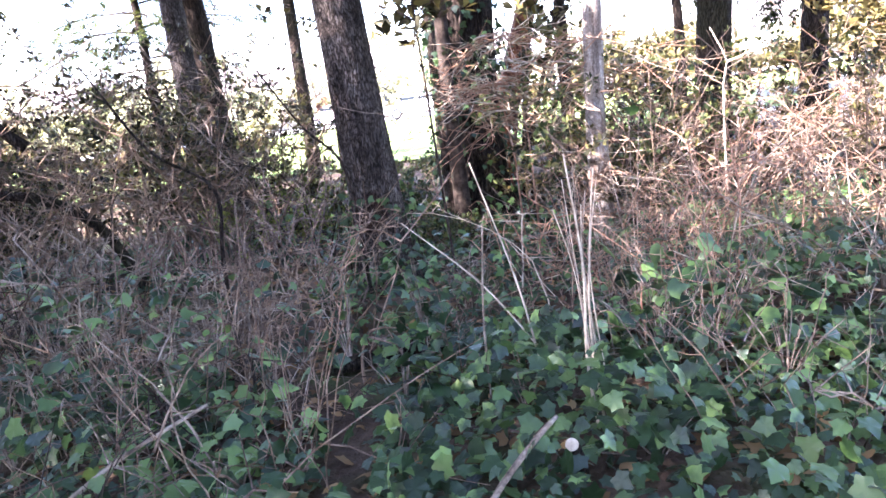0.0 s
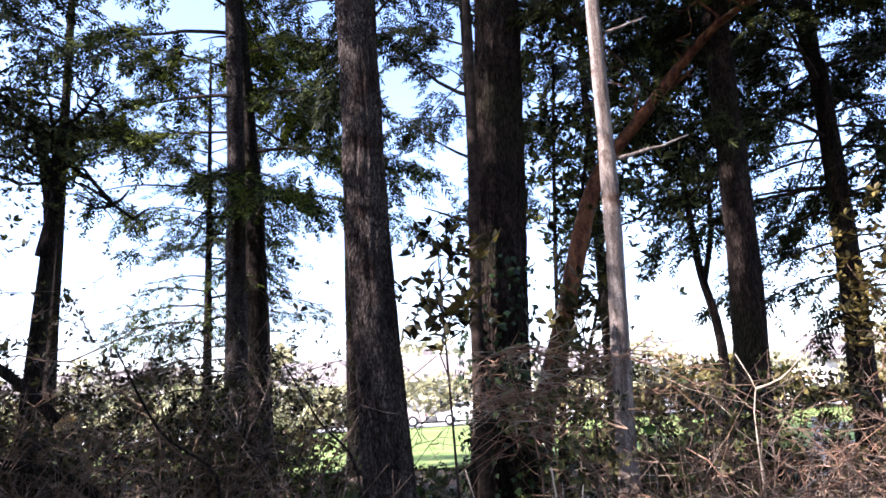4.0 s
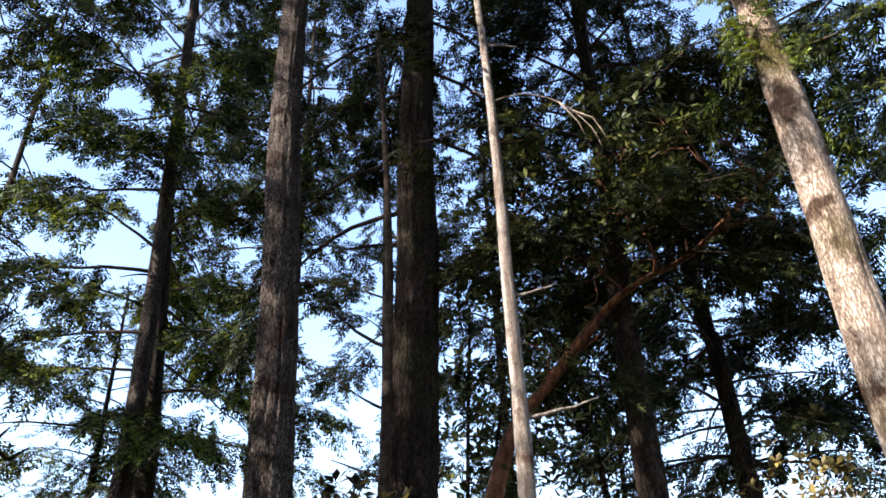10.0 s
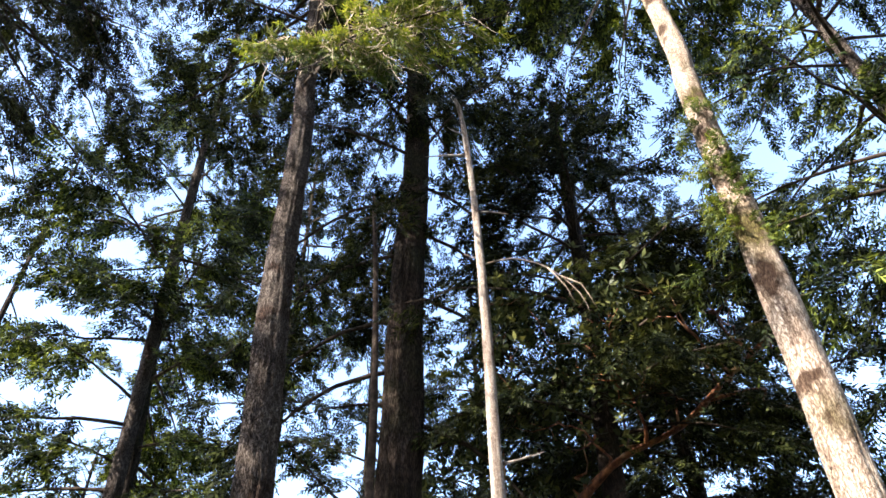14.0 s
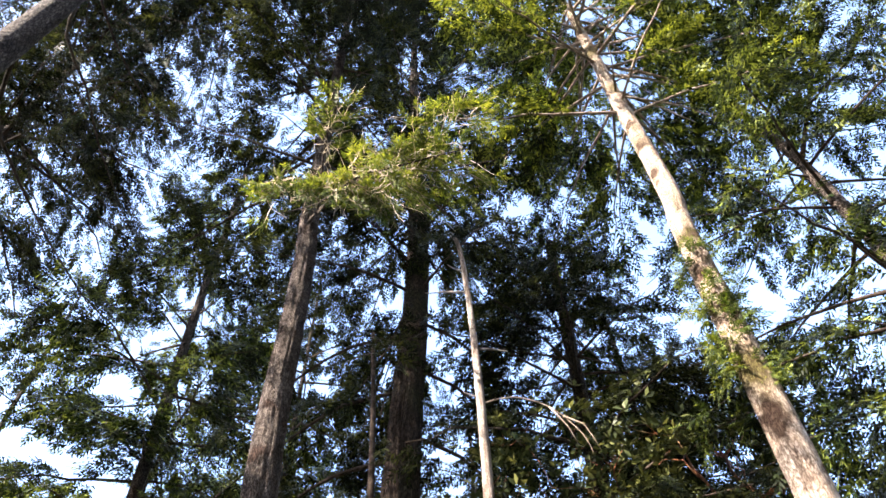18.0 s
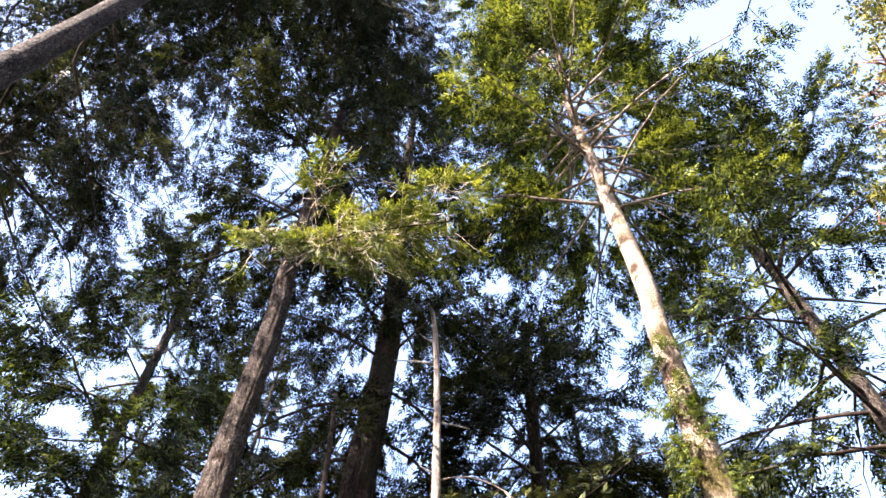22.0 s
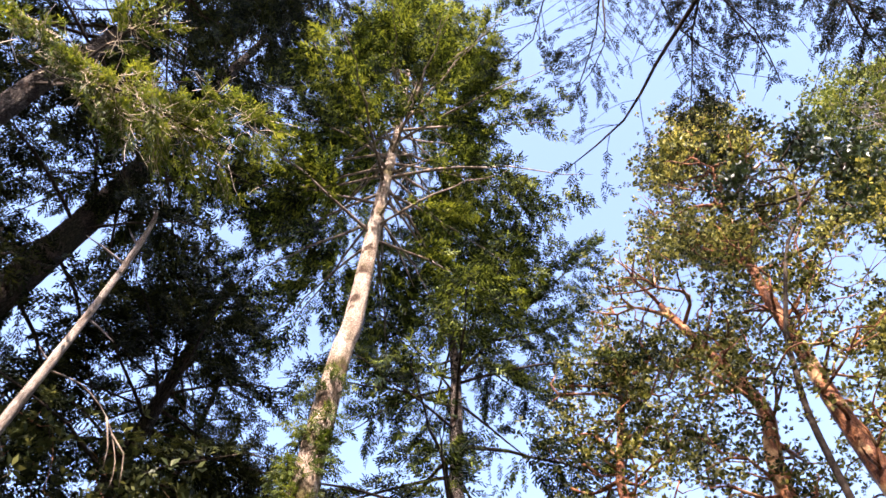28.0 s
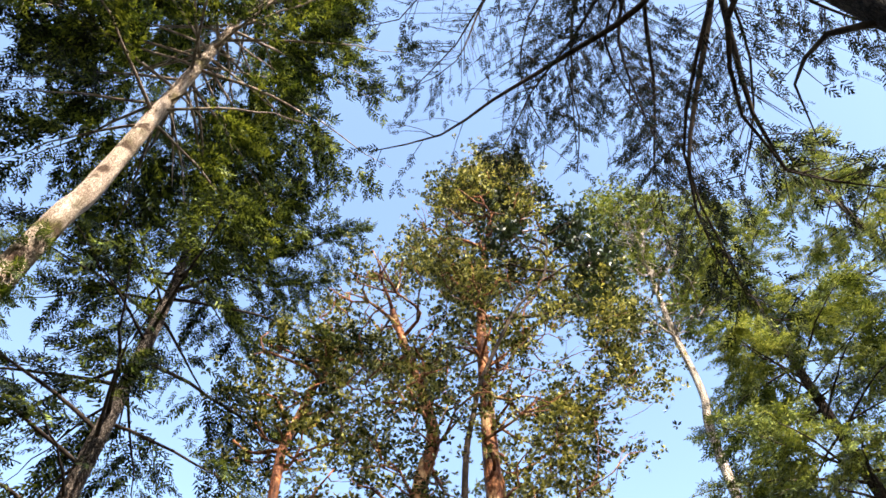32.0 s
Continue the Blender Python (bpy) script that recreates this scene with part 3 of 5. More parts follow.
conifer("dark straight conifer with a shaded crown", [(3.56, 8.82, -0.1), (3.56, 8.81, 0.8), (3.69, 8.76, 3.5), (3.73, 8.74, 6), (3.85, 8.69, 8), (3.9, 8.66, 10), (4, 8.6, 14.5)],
        0.225, 0.09, BARK_DARK, LEAF_FIR_SHADED, 7, crown=(6.5, 14.5), limbs=98, skip=(215, 24, 10), reach=3.8, droop=0.45, size=0.34, clump=-0.06)
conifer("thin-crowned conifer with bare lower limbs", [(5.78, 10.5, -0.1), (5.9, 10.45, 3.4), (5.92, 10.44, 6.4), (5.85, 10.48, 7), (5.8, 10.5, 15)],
        0.21, 0.04, BARK_DARK, LEAF_FIR_SHADED, 8, crown=(4, 15), limbs=84, reach=3.8, thin=0.85, size=0.3)
# extra_bark: paler twig bark puts sunlight into the colour of the limbs.
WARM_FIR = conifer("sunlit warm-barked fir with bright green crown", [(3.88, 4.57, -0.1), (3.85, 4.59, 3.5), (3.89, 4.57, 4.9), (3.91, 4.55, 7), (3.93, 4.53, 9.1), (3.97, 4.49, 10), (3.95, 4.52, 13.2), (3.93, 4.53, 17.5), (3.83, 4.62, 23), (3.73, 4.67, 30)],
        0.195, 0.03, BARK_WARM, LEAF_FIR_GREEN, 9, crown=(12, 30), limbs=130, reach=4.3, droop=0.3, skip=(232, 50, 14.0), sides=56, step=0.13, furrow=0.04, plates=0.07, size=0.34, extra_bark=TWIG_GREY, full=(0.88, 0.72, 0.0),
        dead=[(13.0, 200, 0.9, 0.0), (13.6, 120, 0.7, -0.2), (14.5, 250, 0.8, -0.1), (16, 150, 0.9, -0.2), (5.4, 255, 0.2, 0.0), (14.0, 95, 1.8, 0.2), (14.8, 60, 1.5, 0.1), (15.4, 110, 1.8, 0.35), (13.4, 75, 1.6, 0.3),
              (16.5, 80, 1.6, 0.2), (17.2, 130, 1.4, 0.1), (15.0, 165, 1.3, 0.3), (17.8, 100, 1.5, 0.3)])
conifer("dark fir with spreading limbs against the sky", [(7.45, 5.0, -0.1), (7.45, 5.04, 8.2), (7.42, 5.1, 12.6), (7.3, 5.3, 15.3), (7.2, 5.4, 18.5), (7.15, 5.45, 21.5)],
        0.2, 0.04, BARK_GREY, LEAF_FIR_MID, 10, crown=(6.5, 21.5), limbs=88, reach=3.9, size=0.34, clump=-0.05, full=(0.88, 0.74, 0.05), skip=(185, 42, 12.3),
        boughs=[([(7.4, 5.1, 12.6), (7.9, 4.2, 14.2), (8.4, 3.0, 15.8), (8.7, 2.1, 17.0)], 0.05, {"size": 0.3, "bare": 0.3, "step": 0.13, "clump": -0.25, "reach": 0.5}),
                ([(7.7, 4.5, 13.7), (8.5, 3.7, 14.4), (9.0, 2.9, 15.2)], 0.03, {"size": 0.3, "bare": 0.2, "step": 0.13, "clump": -0.25, "reach": 0.5})])
# Boughs at 205 and 190 degrees: unseen, added to shadow the warm fir.
conifer("tall hemlock with long trailing limbs overhead", [(-3.05, 2.58, -0.1), (-3.05, 2.58, 7), (-3.07, 2.56, 11), (-3.1, 2.54, 25)],
        0.155, 0.05, BARK_GREY, LEAF_HEMLOCK, 11, twiggy=True, crown=(17.5, 25), limbs=62, reach=6.0, droop=0.38, rise=0.15, size=0.32, thin=0.85, hang=0.9, facing=(-15, 90), clump=-0.08, full=(1.0, 0.9, -0.1), every=2,
        boughs=[([(-3.08, 2.56, z), (-3.08 + 0.45 * ln * math.sin(radians(a)), 2.56 + 0.45 * ln * math.cos(radians(a)), z + 0.3), (-3.08 + ln * math.sin(radians(a)), 2.56 + ln * math.cos(radians(a)), z - dz)], 0.045, {"size": 0.28, "bare": 0.3, "hang": 0.9, "thin": 0.9})
                for z, a, ln, dz in ((18.4, -55, 7.0, 4.4), (17.6, -38, 7.0, 4.0), (17.0, -20, 6.4, 3.4), (19.2, -47, 7.4, 4.6), (17.8, -8, 5.8, 2.4), (18.8, -29, 7.2, 3.8), (19.6, -64, 7.0, 4.8), (20.0, -15, 6.6, 3.2), (12.0, 205, 2.4, 0.5), (11.4, 190, 2.0, 0.4))]
               + [([(-3.08, 2.56, 12.4), (-4.0, 3.1, 12.1), (-3.77, 4.14, 11.66), (-3.15, 5.34, 11.5), (-2.79, 5.98, 11.4)], 0.03, {"size": 0.2, "thin": 0.35, "bare": 0.4}),
                  ([(-3.06, 2.57, 9.3), (-3.6, 3.4, 9.8), (-3.6, 4.16, 10.13), (-3.49, 4.88, 10.0), (-3.21, 5.77, 9.8)], 0.028, {"size": 0.2, "thin": 0.3, "bare": 0.5}),
                  ([(-3.06, 2.57, 7.9), (-3.55, 3.45, 8.0), (-3.65, 4.25, 8.24), (-3.49, 5.36, 8.4), (-3.17, 6.24, 8.4)], 0.025, {"size": 0.2, "thin": 0.3, "bare": 0.5}),
                  ([(-3.1, 2.54, 9.2), (-3.62, 2.3, 9.2), (-3.77, 2.63, 8.8), (-3.87, 3.17, 8.5)], 0.022, {"size": 0.2, "thin": 0.3, "bare": 0.5})])
conifer("tall shaded conifer with a high lacy crown", [(-7.3, 7.7, -0.1), (-7.2, 7.6, 23)], 0.2, 0.04, BARK_DARK, LEAF_FIR_SHADED, 16,
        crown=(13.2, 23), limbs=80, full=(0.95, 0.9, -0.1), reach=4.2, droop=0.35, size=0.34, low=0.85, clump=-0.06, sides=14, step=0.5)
LACE = {"size": 0.14, "thin": 0.5, "hang": 0.15, "bare": 0.2, "step": 0.12, "gap": 0.12, "reach": 0.45, "clump": -0.1}
conifer("overhanging hemlock with sparse lacy branches", [(1.2, -2.95, -0.1), (1.2, -2.95, 7), (1.2, -3.0, 22)],
        0.19, 0.06, BARK_DARK, LEAF_HEMLOCK, 12, twiggy=True, crown=(9.5, 20), limbs=10, reach=5.4, droop=0.45, rise=0.1, size=0.15, thin=0.95, hang=0.25, facing=(85, 60), clump=-0.1, wob=0.2, every=1, lstep=0.11, gap=0.1, spread=0.24,
        boughs=[([(1.2, -2.95, 10.6), (2.06, -2.45, 10.5), (2.68, -1.55, 10.55), (3.14, -0.61, 10.3), (3.4, 0.03, 9.9), (3.48, 0.91, 9.65)], 0.05, {"size": 0.15, "thin": 0.35, "hang": 0.8, "bare": 0.3, "gap": 0.1}),
                ([(1.2, -2.95, 10.3), (1.86, -2.96, 9.7), (3.16, -2.45, 8.2), (3.81, -2.57, 7.1)], 0.055, {"size": 0.16, "thin": 0.8, "hang": 0.25, "bare": 0.3, "step": 0.12, "gap": 0.1}),
                ([(1.2, -2.95, 9.9), (1.76, -2.9, 9.2), (2.56, -2.94, 8.1), (2.94, -3.14, 7.65), (3.04, -3.97, 7.4)], 0.055, {"size": 0.16, "thin": 0.8, "hang": 0.25, "bare": 0.3, "step": 0.12, "gap": 0.1}),
                ([(1.2, -2.95, 9.2), (1.71, -2.47, 8.4), (2.82, -2.24, 7.82), (3.41, -2.45, 7.01), (3.78, -2.63, 6.71)], 0.035, LACE),
                ([(1.2, -2.95, 8.6), (1.64, -2.51, 8.0), (2.35, -2.59, 7.52), (2.66, -2.85, 7.03), (2.76, -3.17, 7.06)], 0.04, LACE),
                ([(1.2, -3.0, 17.5), (3.0, -1.11, 16.56), (3.89, -0.29, 14.57), (4.27, 0.5, 14.35)], 0.045, LACE),
                ([(1.2, -2.95, 11.6), (2.3, -2.22, 10.72), (3.05, -2.27, 9.08), (3.4, -2.47, 8.27)], 0.03, LACE),
                ([(1.2, -2.95, 11.8), (1.7, -1.4, 11.3), (2.03, -0.56, 10.87), (2.53, -0.21, 10.75), (3.04, 0.37, 10.59)], 0.022, LACE),
                ([(1.2, -2.95, 11.2), (2.0, -2.0, 10.9), (2.82, -1.56, 10.54), (3.4, -1.73, 10.3), (4.05, -1.7, 10.02)], 0.024, LACE),
                ([(1.2, -2.95, 11.4), (1.9, -2.3, 10.9), (2.5, -2.03, 10.54), (3.18, -2.38, 10.23), (3.77, -2.87, 9.84)], 0.03, LACE),
                ([(1.2, -2.95, 12.2), (1.6, -0.9, 11.5), (1.91, 0.17, 10.9), (2.22, 0.5, 10.82), (2.28, 0.9, 10.78)], 0.024, LACE),
                ([(1.2, -2.95, 10.4), (2.6, -3.6, 9.9), (3.88, -3.61, 9.48), (4.07, -3.17, 9.58), (4.16, -2.76, 9.68)], 0.026, LACE),
                ([(1.2, -2.95, 12.6), (2.0, -1.4, 11.4), (2.9, -1.0, 10.6), (3.55, -1.32, 10.31), (3.94, -1.27, 10.15)], 0.022, LACE),
                ([(1.2, -2.95, 13.2), (2.37, -2.0, 12.38), (3.24, -1.79, 11.22), (3.84, -1.7, 10.1)], 0.03, LACE),
                ([(1.2, -2.95, 6.2), (1.4, -2.66, 6.57), (1.95, -2.79, 7.13), (2.34, -2.99, 6.99)], 0.03, {"size": 0.14, "thin": 0.3, "bare": 0.5, "gap": 0.1})])
conifer("light green conifer with open airy boughs", [(10.6, -7.5, -0.1), (10.6, -7.5, 21)], 0.2, 0.04,
        BARK_DARK, LEAF_ALDER, 13, crown=(5, 21), limbs=115, reach=3.9, size=0.36, full=(0.95, 0.8, -0.14))
conifer("light green conifer behind a pale alder", [(9.0, -10.2, -0.1), (9.1, -10.2, 22)], 0.2, 0.04,
        BARK_GREY, LEAF_ALDER, 17, crown=(6, 22), limbs=100, reach=3.9, size=0.36, full=(0.95, 0.85, -0.1))
conifer("low dark conifer at the edge of the grove", [(-6.3, 8.5, -0.1), (-6.3, 8.5, 9)], 0.12, 0.03,
        BARK_DARK, LEAF_FIR_SHADED, 14, crown=(4.6, 9), limbs=18, reach=3.0, size=0.3, clump=0.05)
conifer("small young conifer with sparse fine boughs", [(-4.4, 13.28, -0.1), (-4.4, 13.29, 8.6)], 0.11, 0.02,
        BARK_DARK, LEAF_FIR_MID, 15, crown=(1.4, 8.6), limbs=62, reach=2.3, size=0.24, full=(1.0, 0.75, -0.3), twiggy=True)

for arc in ([(1.69, 6.79, 7.94), (2.1, 6.77, 8.09), (2.57, 6.73, 7.94), (2.92, 6.69, 7.51), (2.99, 6.65, 7.16)], [(2.57, 6.73, 7.94), (2.76, 6.69, 7.59), (2.84, 6.69, 7.32)], [(2.72, 6.7, 7.78), (2.96, 6.69, 7.67), (3.11, 6.69, 7.28)]):
    line = np.array([tuple(q) for q in smooth_line(arc, 0.15)])
    v, f = tube(line, np.linspace(0.013, 0.005, len(line)), 5)
    under("dead_limb", mesh_of("dead_limb", v.tolist(), f, TWIG_GREY, True), SNAG, "long pale arching dead branch")


def extra_bough(tree, points, rr, seed, leaf, label, name="bough", bare_shoots=True, **k):
    """A single limb that stands out from the crown, with its own sprays and crooked bare shoots."""
    rng = np.random.default_rng(seed)
    line = np.array([tuple(q) for q in smooth_line(points, 0.25)])
    v, f = tube(line, np.linspace(rr, 0.006, len(line)), 6)
    under(name, mesh_of(name, v.tolist(), f, BARK_LIMB, True), tree, label)
    p, d, n, s = clothe(line, rng, **k)
    under("sprays", quads_mesh("sprays", placed(SPRAY_V, p, d, n, s), len(SPRAY_V), SPRAY_F, leaf), tree)
    if not bare_shoots:
        return
    shoots = []
    for q, w in list(zip(p, d))[::3]:
        w = w / np.linalg.norm(w) + rng.normal(0, 0.25, 3)
        u = np.linspace(-0.25, rng.uniform(0.1, 0.3), 6)[:, None]
        bend = rng.normal(0, 0.5, 3)
        shoots.append((q + w * u + bend * u * u + rng.normal(0, 0.014, (6, 3)), np.linspace(0.0055, 0.002, 6)))
    under("shoot_mass", tubes_mesh("shoot_mass", shoots, TWIG_PALE, 3), tree, "pale bare shoots", "stuff")


# These boughs carry the lit needle copy; the tree's crown has the dark one.
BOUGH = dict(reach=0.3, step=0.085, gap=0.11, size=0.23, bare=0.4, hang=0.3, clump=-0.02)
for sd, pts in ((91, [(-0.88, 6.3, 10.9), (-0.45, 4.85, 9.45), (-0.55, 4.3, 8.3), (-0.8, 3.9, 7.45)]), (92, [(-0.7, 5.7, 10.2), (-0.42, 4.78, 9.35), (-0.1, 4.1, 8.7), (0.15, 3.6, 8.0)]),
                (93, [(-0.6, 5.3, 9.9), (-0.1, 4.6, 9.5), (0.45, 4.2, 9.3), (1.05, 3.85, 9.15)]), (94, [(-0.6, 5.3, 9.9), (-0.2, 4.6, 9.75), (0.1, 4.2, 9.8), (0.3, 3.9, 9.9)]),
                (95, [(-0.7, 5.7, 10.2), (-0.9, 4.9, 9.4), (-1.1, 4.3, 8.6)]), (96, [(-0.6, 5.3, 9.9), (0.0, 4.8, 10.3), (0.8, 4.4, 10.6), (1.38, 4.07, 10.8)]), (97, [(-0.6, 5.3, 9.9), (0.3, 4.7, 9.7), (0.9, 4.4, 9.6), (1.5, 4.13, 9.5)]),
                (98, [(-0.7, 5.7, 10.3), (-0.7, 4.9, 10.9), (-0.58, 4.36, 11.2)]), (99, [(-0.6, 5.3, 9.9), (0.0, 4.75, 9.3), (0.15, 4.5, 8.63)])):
    extra_bough(GREY_FIR, pts, 0.022, sd, LEAF_FIR_SUNLIT, "yellow-green bough with sunlight put into its needle colour", **BOUGH)
for tz, taz, tl, sd in ((6.9, 225, 0.3, 8), (7.2, 170, 0.4, 9), (6.6, 280, 0.35, 10), (7.0, 300, 0.3, 11), (6.5, 150, 0.3, 12), (7.4, 215, 0.3, 13), (7.7, 180, 0.4, 1), (7.6, 260, 0.3, 5), (8.2, 290, 0.35, 2), (8.4, 190, 0.3, 3)):
    st = axis_at([(3.85, 4.6, -0.1), (3.88, 4.58, 7), (3.94, 4.52, 10), (3.92, 4.55, 13.2)], tz)
    dx, dy = math.sin(radians(taz)) * tl * 0.7, math.cos(radians(taz)) * tl * 0.7
    extra_bough(WARM_FIR, [tuple(st), tuple(st + (dx * 0.6, dy * 0.6, 0.15)), tuple(st + (dx, dy, -0.05))], 0.012, 120 + sd, LEAF_FIR_SUNLIT, "short leafy shoot on the trunk", name="shoot", bare_shoots=False, reach=0.3, step=0.055, gap=0.08, size=0.16, bare=0.05, hang=0.5, clump=-1.0)

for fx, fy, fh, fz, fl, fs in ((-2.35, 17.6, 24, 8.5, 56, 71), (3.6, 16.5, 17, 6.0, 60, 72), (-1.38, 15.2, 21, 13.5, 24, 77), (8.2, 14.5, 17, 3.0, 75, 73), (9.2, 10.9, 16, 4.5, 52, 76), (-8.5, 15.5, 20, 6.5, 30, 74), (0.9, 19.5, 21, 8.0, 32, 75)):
    conifer("conifer standing further back in the grove", [(fx, fy, -0.1), (fx + 0.1, fy, fh)], 0.16, 0.03, BARK_DARK, LEAF_FIR_SHADED, fs,
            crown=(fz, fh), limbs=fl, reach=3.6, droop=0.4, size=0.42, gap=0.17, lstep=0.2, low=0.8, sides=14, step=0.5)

# Unseen conifers, added out of view to block sun and sky light.
for wx, wy, wh, wr, wl, ws in ((-9.2, 4.5, 17, 4.0, 90, 51), (-13.5, 5.0, 15, 4.2, 80, 52), (-10.5, -3.5, 14, 4.0, 55, 53), (-4.6, -5.2, 25, 4.0, 85, 54), (2.5, -9.5, 15, 4.4, 55, 55),
                               (4.5, -13.0, 17, 4.6, 55, 56), (-13, -9, 16, 4.6, 50, 57), (-8.2, -1.6, 13, 3.6, 90, 60), (-8.8, 1.4, 9.2, 3.6, 90, 62)):
    conifer("unseen conifer added to shade the grove", [(wx, wy, -0.1), (wx, wy, wh)], 0.24, 0.04, BARK_DARK, LEAF_FIR_SHADED, ws,
            crown=(2.5, wh), limbs=wl, reach=wr, droop=0.4, size=0.62, gap=0.32, lstep=0.36, low=0.8, clump=-0.3, sides=14, step=0.6)

# Darker bush leaves in place of madrone ones put shade into this crown's colour.
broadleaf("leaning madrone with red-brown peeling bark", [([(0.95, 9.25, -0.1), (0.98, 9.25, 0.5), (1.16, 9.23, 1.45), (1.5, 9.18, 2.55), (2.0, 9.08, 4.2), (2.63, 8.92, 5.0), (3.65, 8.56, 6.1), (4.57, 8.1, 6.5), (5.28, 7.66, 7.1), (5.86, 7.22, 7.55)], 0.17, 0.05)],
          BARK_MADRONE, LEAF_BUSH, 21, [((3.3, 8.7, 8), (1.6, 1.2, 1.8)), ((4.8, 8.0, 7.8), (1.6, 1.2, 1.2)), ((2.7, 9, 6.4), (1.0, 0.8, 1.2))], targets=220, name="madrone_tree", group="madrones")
broadleaf("large madrone with orange peeling limbs and glossy leaves", [
    ([(9.0, 0.1, -0.1), (8.95, 0.5, 4), (8.99, 0.6, 8.8), (8.99, 0.35, 10.4), (8.97, 0.74, 12.1), (9, 1.2, 14)], 0.26, 0.07),
    ([(9.0, -0.2, -0.1), (8.95, -0.8, 4), (8.97, -0.6, 8.9), (8.98, -0.6, 11.1), (8.97, -0.63, 13.3), (9, -0.8, 15.5), (8.9, -1.2, 18)], 0.26, 0.05),
    ([(8.7, 2.4, -0.1), (8.58, 2.7, 8.6), (8.6, 2.66, 10.2), (8.74, 2.17, 12.5)], 0.16, 0.05)],
          BARK_MADRONE, LEAF_MADRONE, 22, [((9, -0.8, 17), (1.6, 1.8, 3.0)), ((9, 0.8, 13.8), (1.6, 2.2, 2.4)), ((9, -1.2, 19.4), (1.2, 1.5, 1.4)), ((9, -2.6, 12.5), (1.3, 1.6, 2.5)), ((8.8, 2.9, 11.3), (1.0, 1.1, 1.9)), ((9, 0, 10.2), (1.2, 3.2, 2.2))], targets=1150, name="madrone_tree", group="madrones", limb_r=0.06, per=23, leaf_size=0.072, spread=0.24, clump=-0.02)
broadleaf("pale slender alder with a light green top", [([(10.9, -5.1, -0.1), (10.85, -5.1, 10.8), (10.75, -5.3, 13.1), (10.7, -5.25, 15.4), (10.65, -5.4, 18.2), (10.7, -5.7, 20.0)], 0.16, 0.05)],
          BARK_SNAG, LEAF_ALDER, 23, [((10.6, -5.2, 17), (1.6, 2.0, 2.2)), ((9.8, -4.3, 17.9), (1.3, 1.6, 1.2)), ((10.8, -6.3, 19.8), (1.4, 1.8, 1.5)), ((10.7, -5.4, 21), (1.2, 1.3, 1.1))], targets=600, per=13, leaf_size=0.075, spread=0.2, clump=-0.05, name="alder_tree")
# Shaded madrone boughs, added as a slim tree with shade in its leaf colour.
broadleaf("madrone's shaded boughs, added as a slim tree with darkened leaves", [([(8.4, -0.05, -0.1), (8.35, -0.1, 8.0), (8.3, -0.35, 10.3), (8.3, -0.66, 11.4), (8.3, -1.35, 13.07), (8.3, -1.89, 13.8), (8.3, -2.2, 15.3), (8.3, -2.13, 16.2), (8.3, -1.9, 19.0)], 0.085, 0.015)],
          BARK_LIMB, LEAF_SHADED_BOUGH, 24, [((8.3, -1.8, 19.6), (0.4, 0.45, 0.6)), ((8.3, -2.3, 17.9), (0.4, 0.4, 0.6)), ((8.3, -1.35, 18.9), (0.3, 0.4, 0.4)), ((8.3, -2.75, 16.2), (0.4, 0.5, 0.7)), ((8.3, -3.1, 14.8), (0.4, 0.5, 0.6)),
                                      ((8.3, -3.3, 14.0), (0.4, 0.5, 0.6)), ((8.3, -1.25, 15.4), (0.5, 0.6, 0.7)), ((8.3, -1.2, 17.6), (0.4, 0.4, 0.5)), ((8.3, -2.6, 12.8), (0.4, 0.6, 0.5))], targets=130, per=8, leaf_size=0.1, spread=0.16, clump=-0.3, name="shaded_bough_tree", sides=10)
broadleaf("crooked forked dark tree with one drooping bare limb", [
    ([(-5.01, 8.65, -0.1), (-5.0, 8.7, 1.27), (-4.93, 8.7, 2.6), (-4.86, 8.7, 3.98), (-4.94, 8.7, 4.6), (-5.1, 8.7, 5.3)], 0.15, 0.06),
    ([(-4.9, 8.68, 3.6), (-4.77, 8.66, 4.38), (-4.82, 8.66, 4.75), (-4.7, 8.66, 5.3)], 0.1, 0.05),
    ([(-4.82, 8.66, 4.65), (-4.64, 8.64, 4.74), (-4.35, 8.64, 4.54), (-4.05, 8.64, 4.19), (-3.8, 8.62, 3.99), (-3.6, 8.62, 4.11)], 0.042, 0.015)],
          BARK_DARK, LEAF_BUSH, 24, [((-5.0, 8.7, 5.6), (1.3, 1.1, 0.75)), ((-5.5, 8.8, 5.0), (0.7, 0.6, 0.5)), ((-4.3, 8.6, 4.5), (0.5, 0.4, 0.35))], targets=190, per=11, leaf_size=0.055, clump=0.0, name="crooked_tree", flare=0.1)
broadleaf("slim crooked tree at the edge of the thicket", [([(-4.2, 6.22, -0.1), (-4.18, 6.23, 2.36), (-4.16, 6.24, 3.23), (-4.15, 6.25, 4.2)], 0.05, 0.03)],
          BARK_DARK, LEAF_BUSH, 36, [((-4.1, 6.3, 4.0), (0.5, 0.4, 1.2))], targets=16, per=3, leaf_size=0.07, name="slim_tree", limb_r=0.02, flare=0.1)
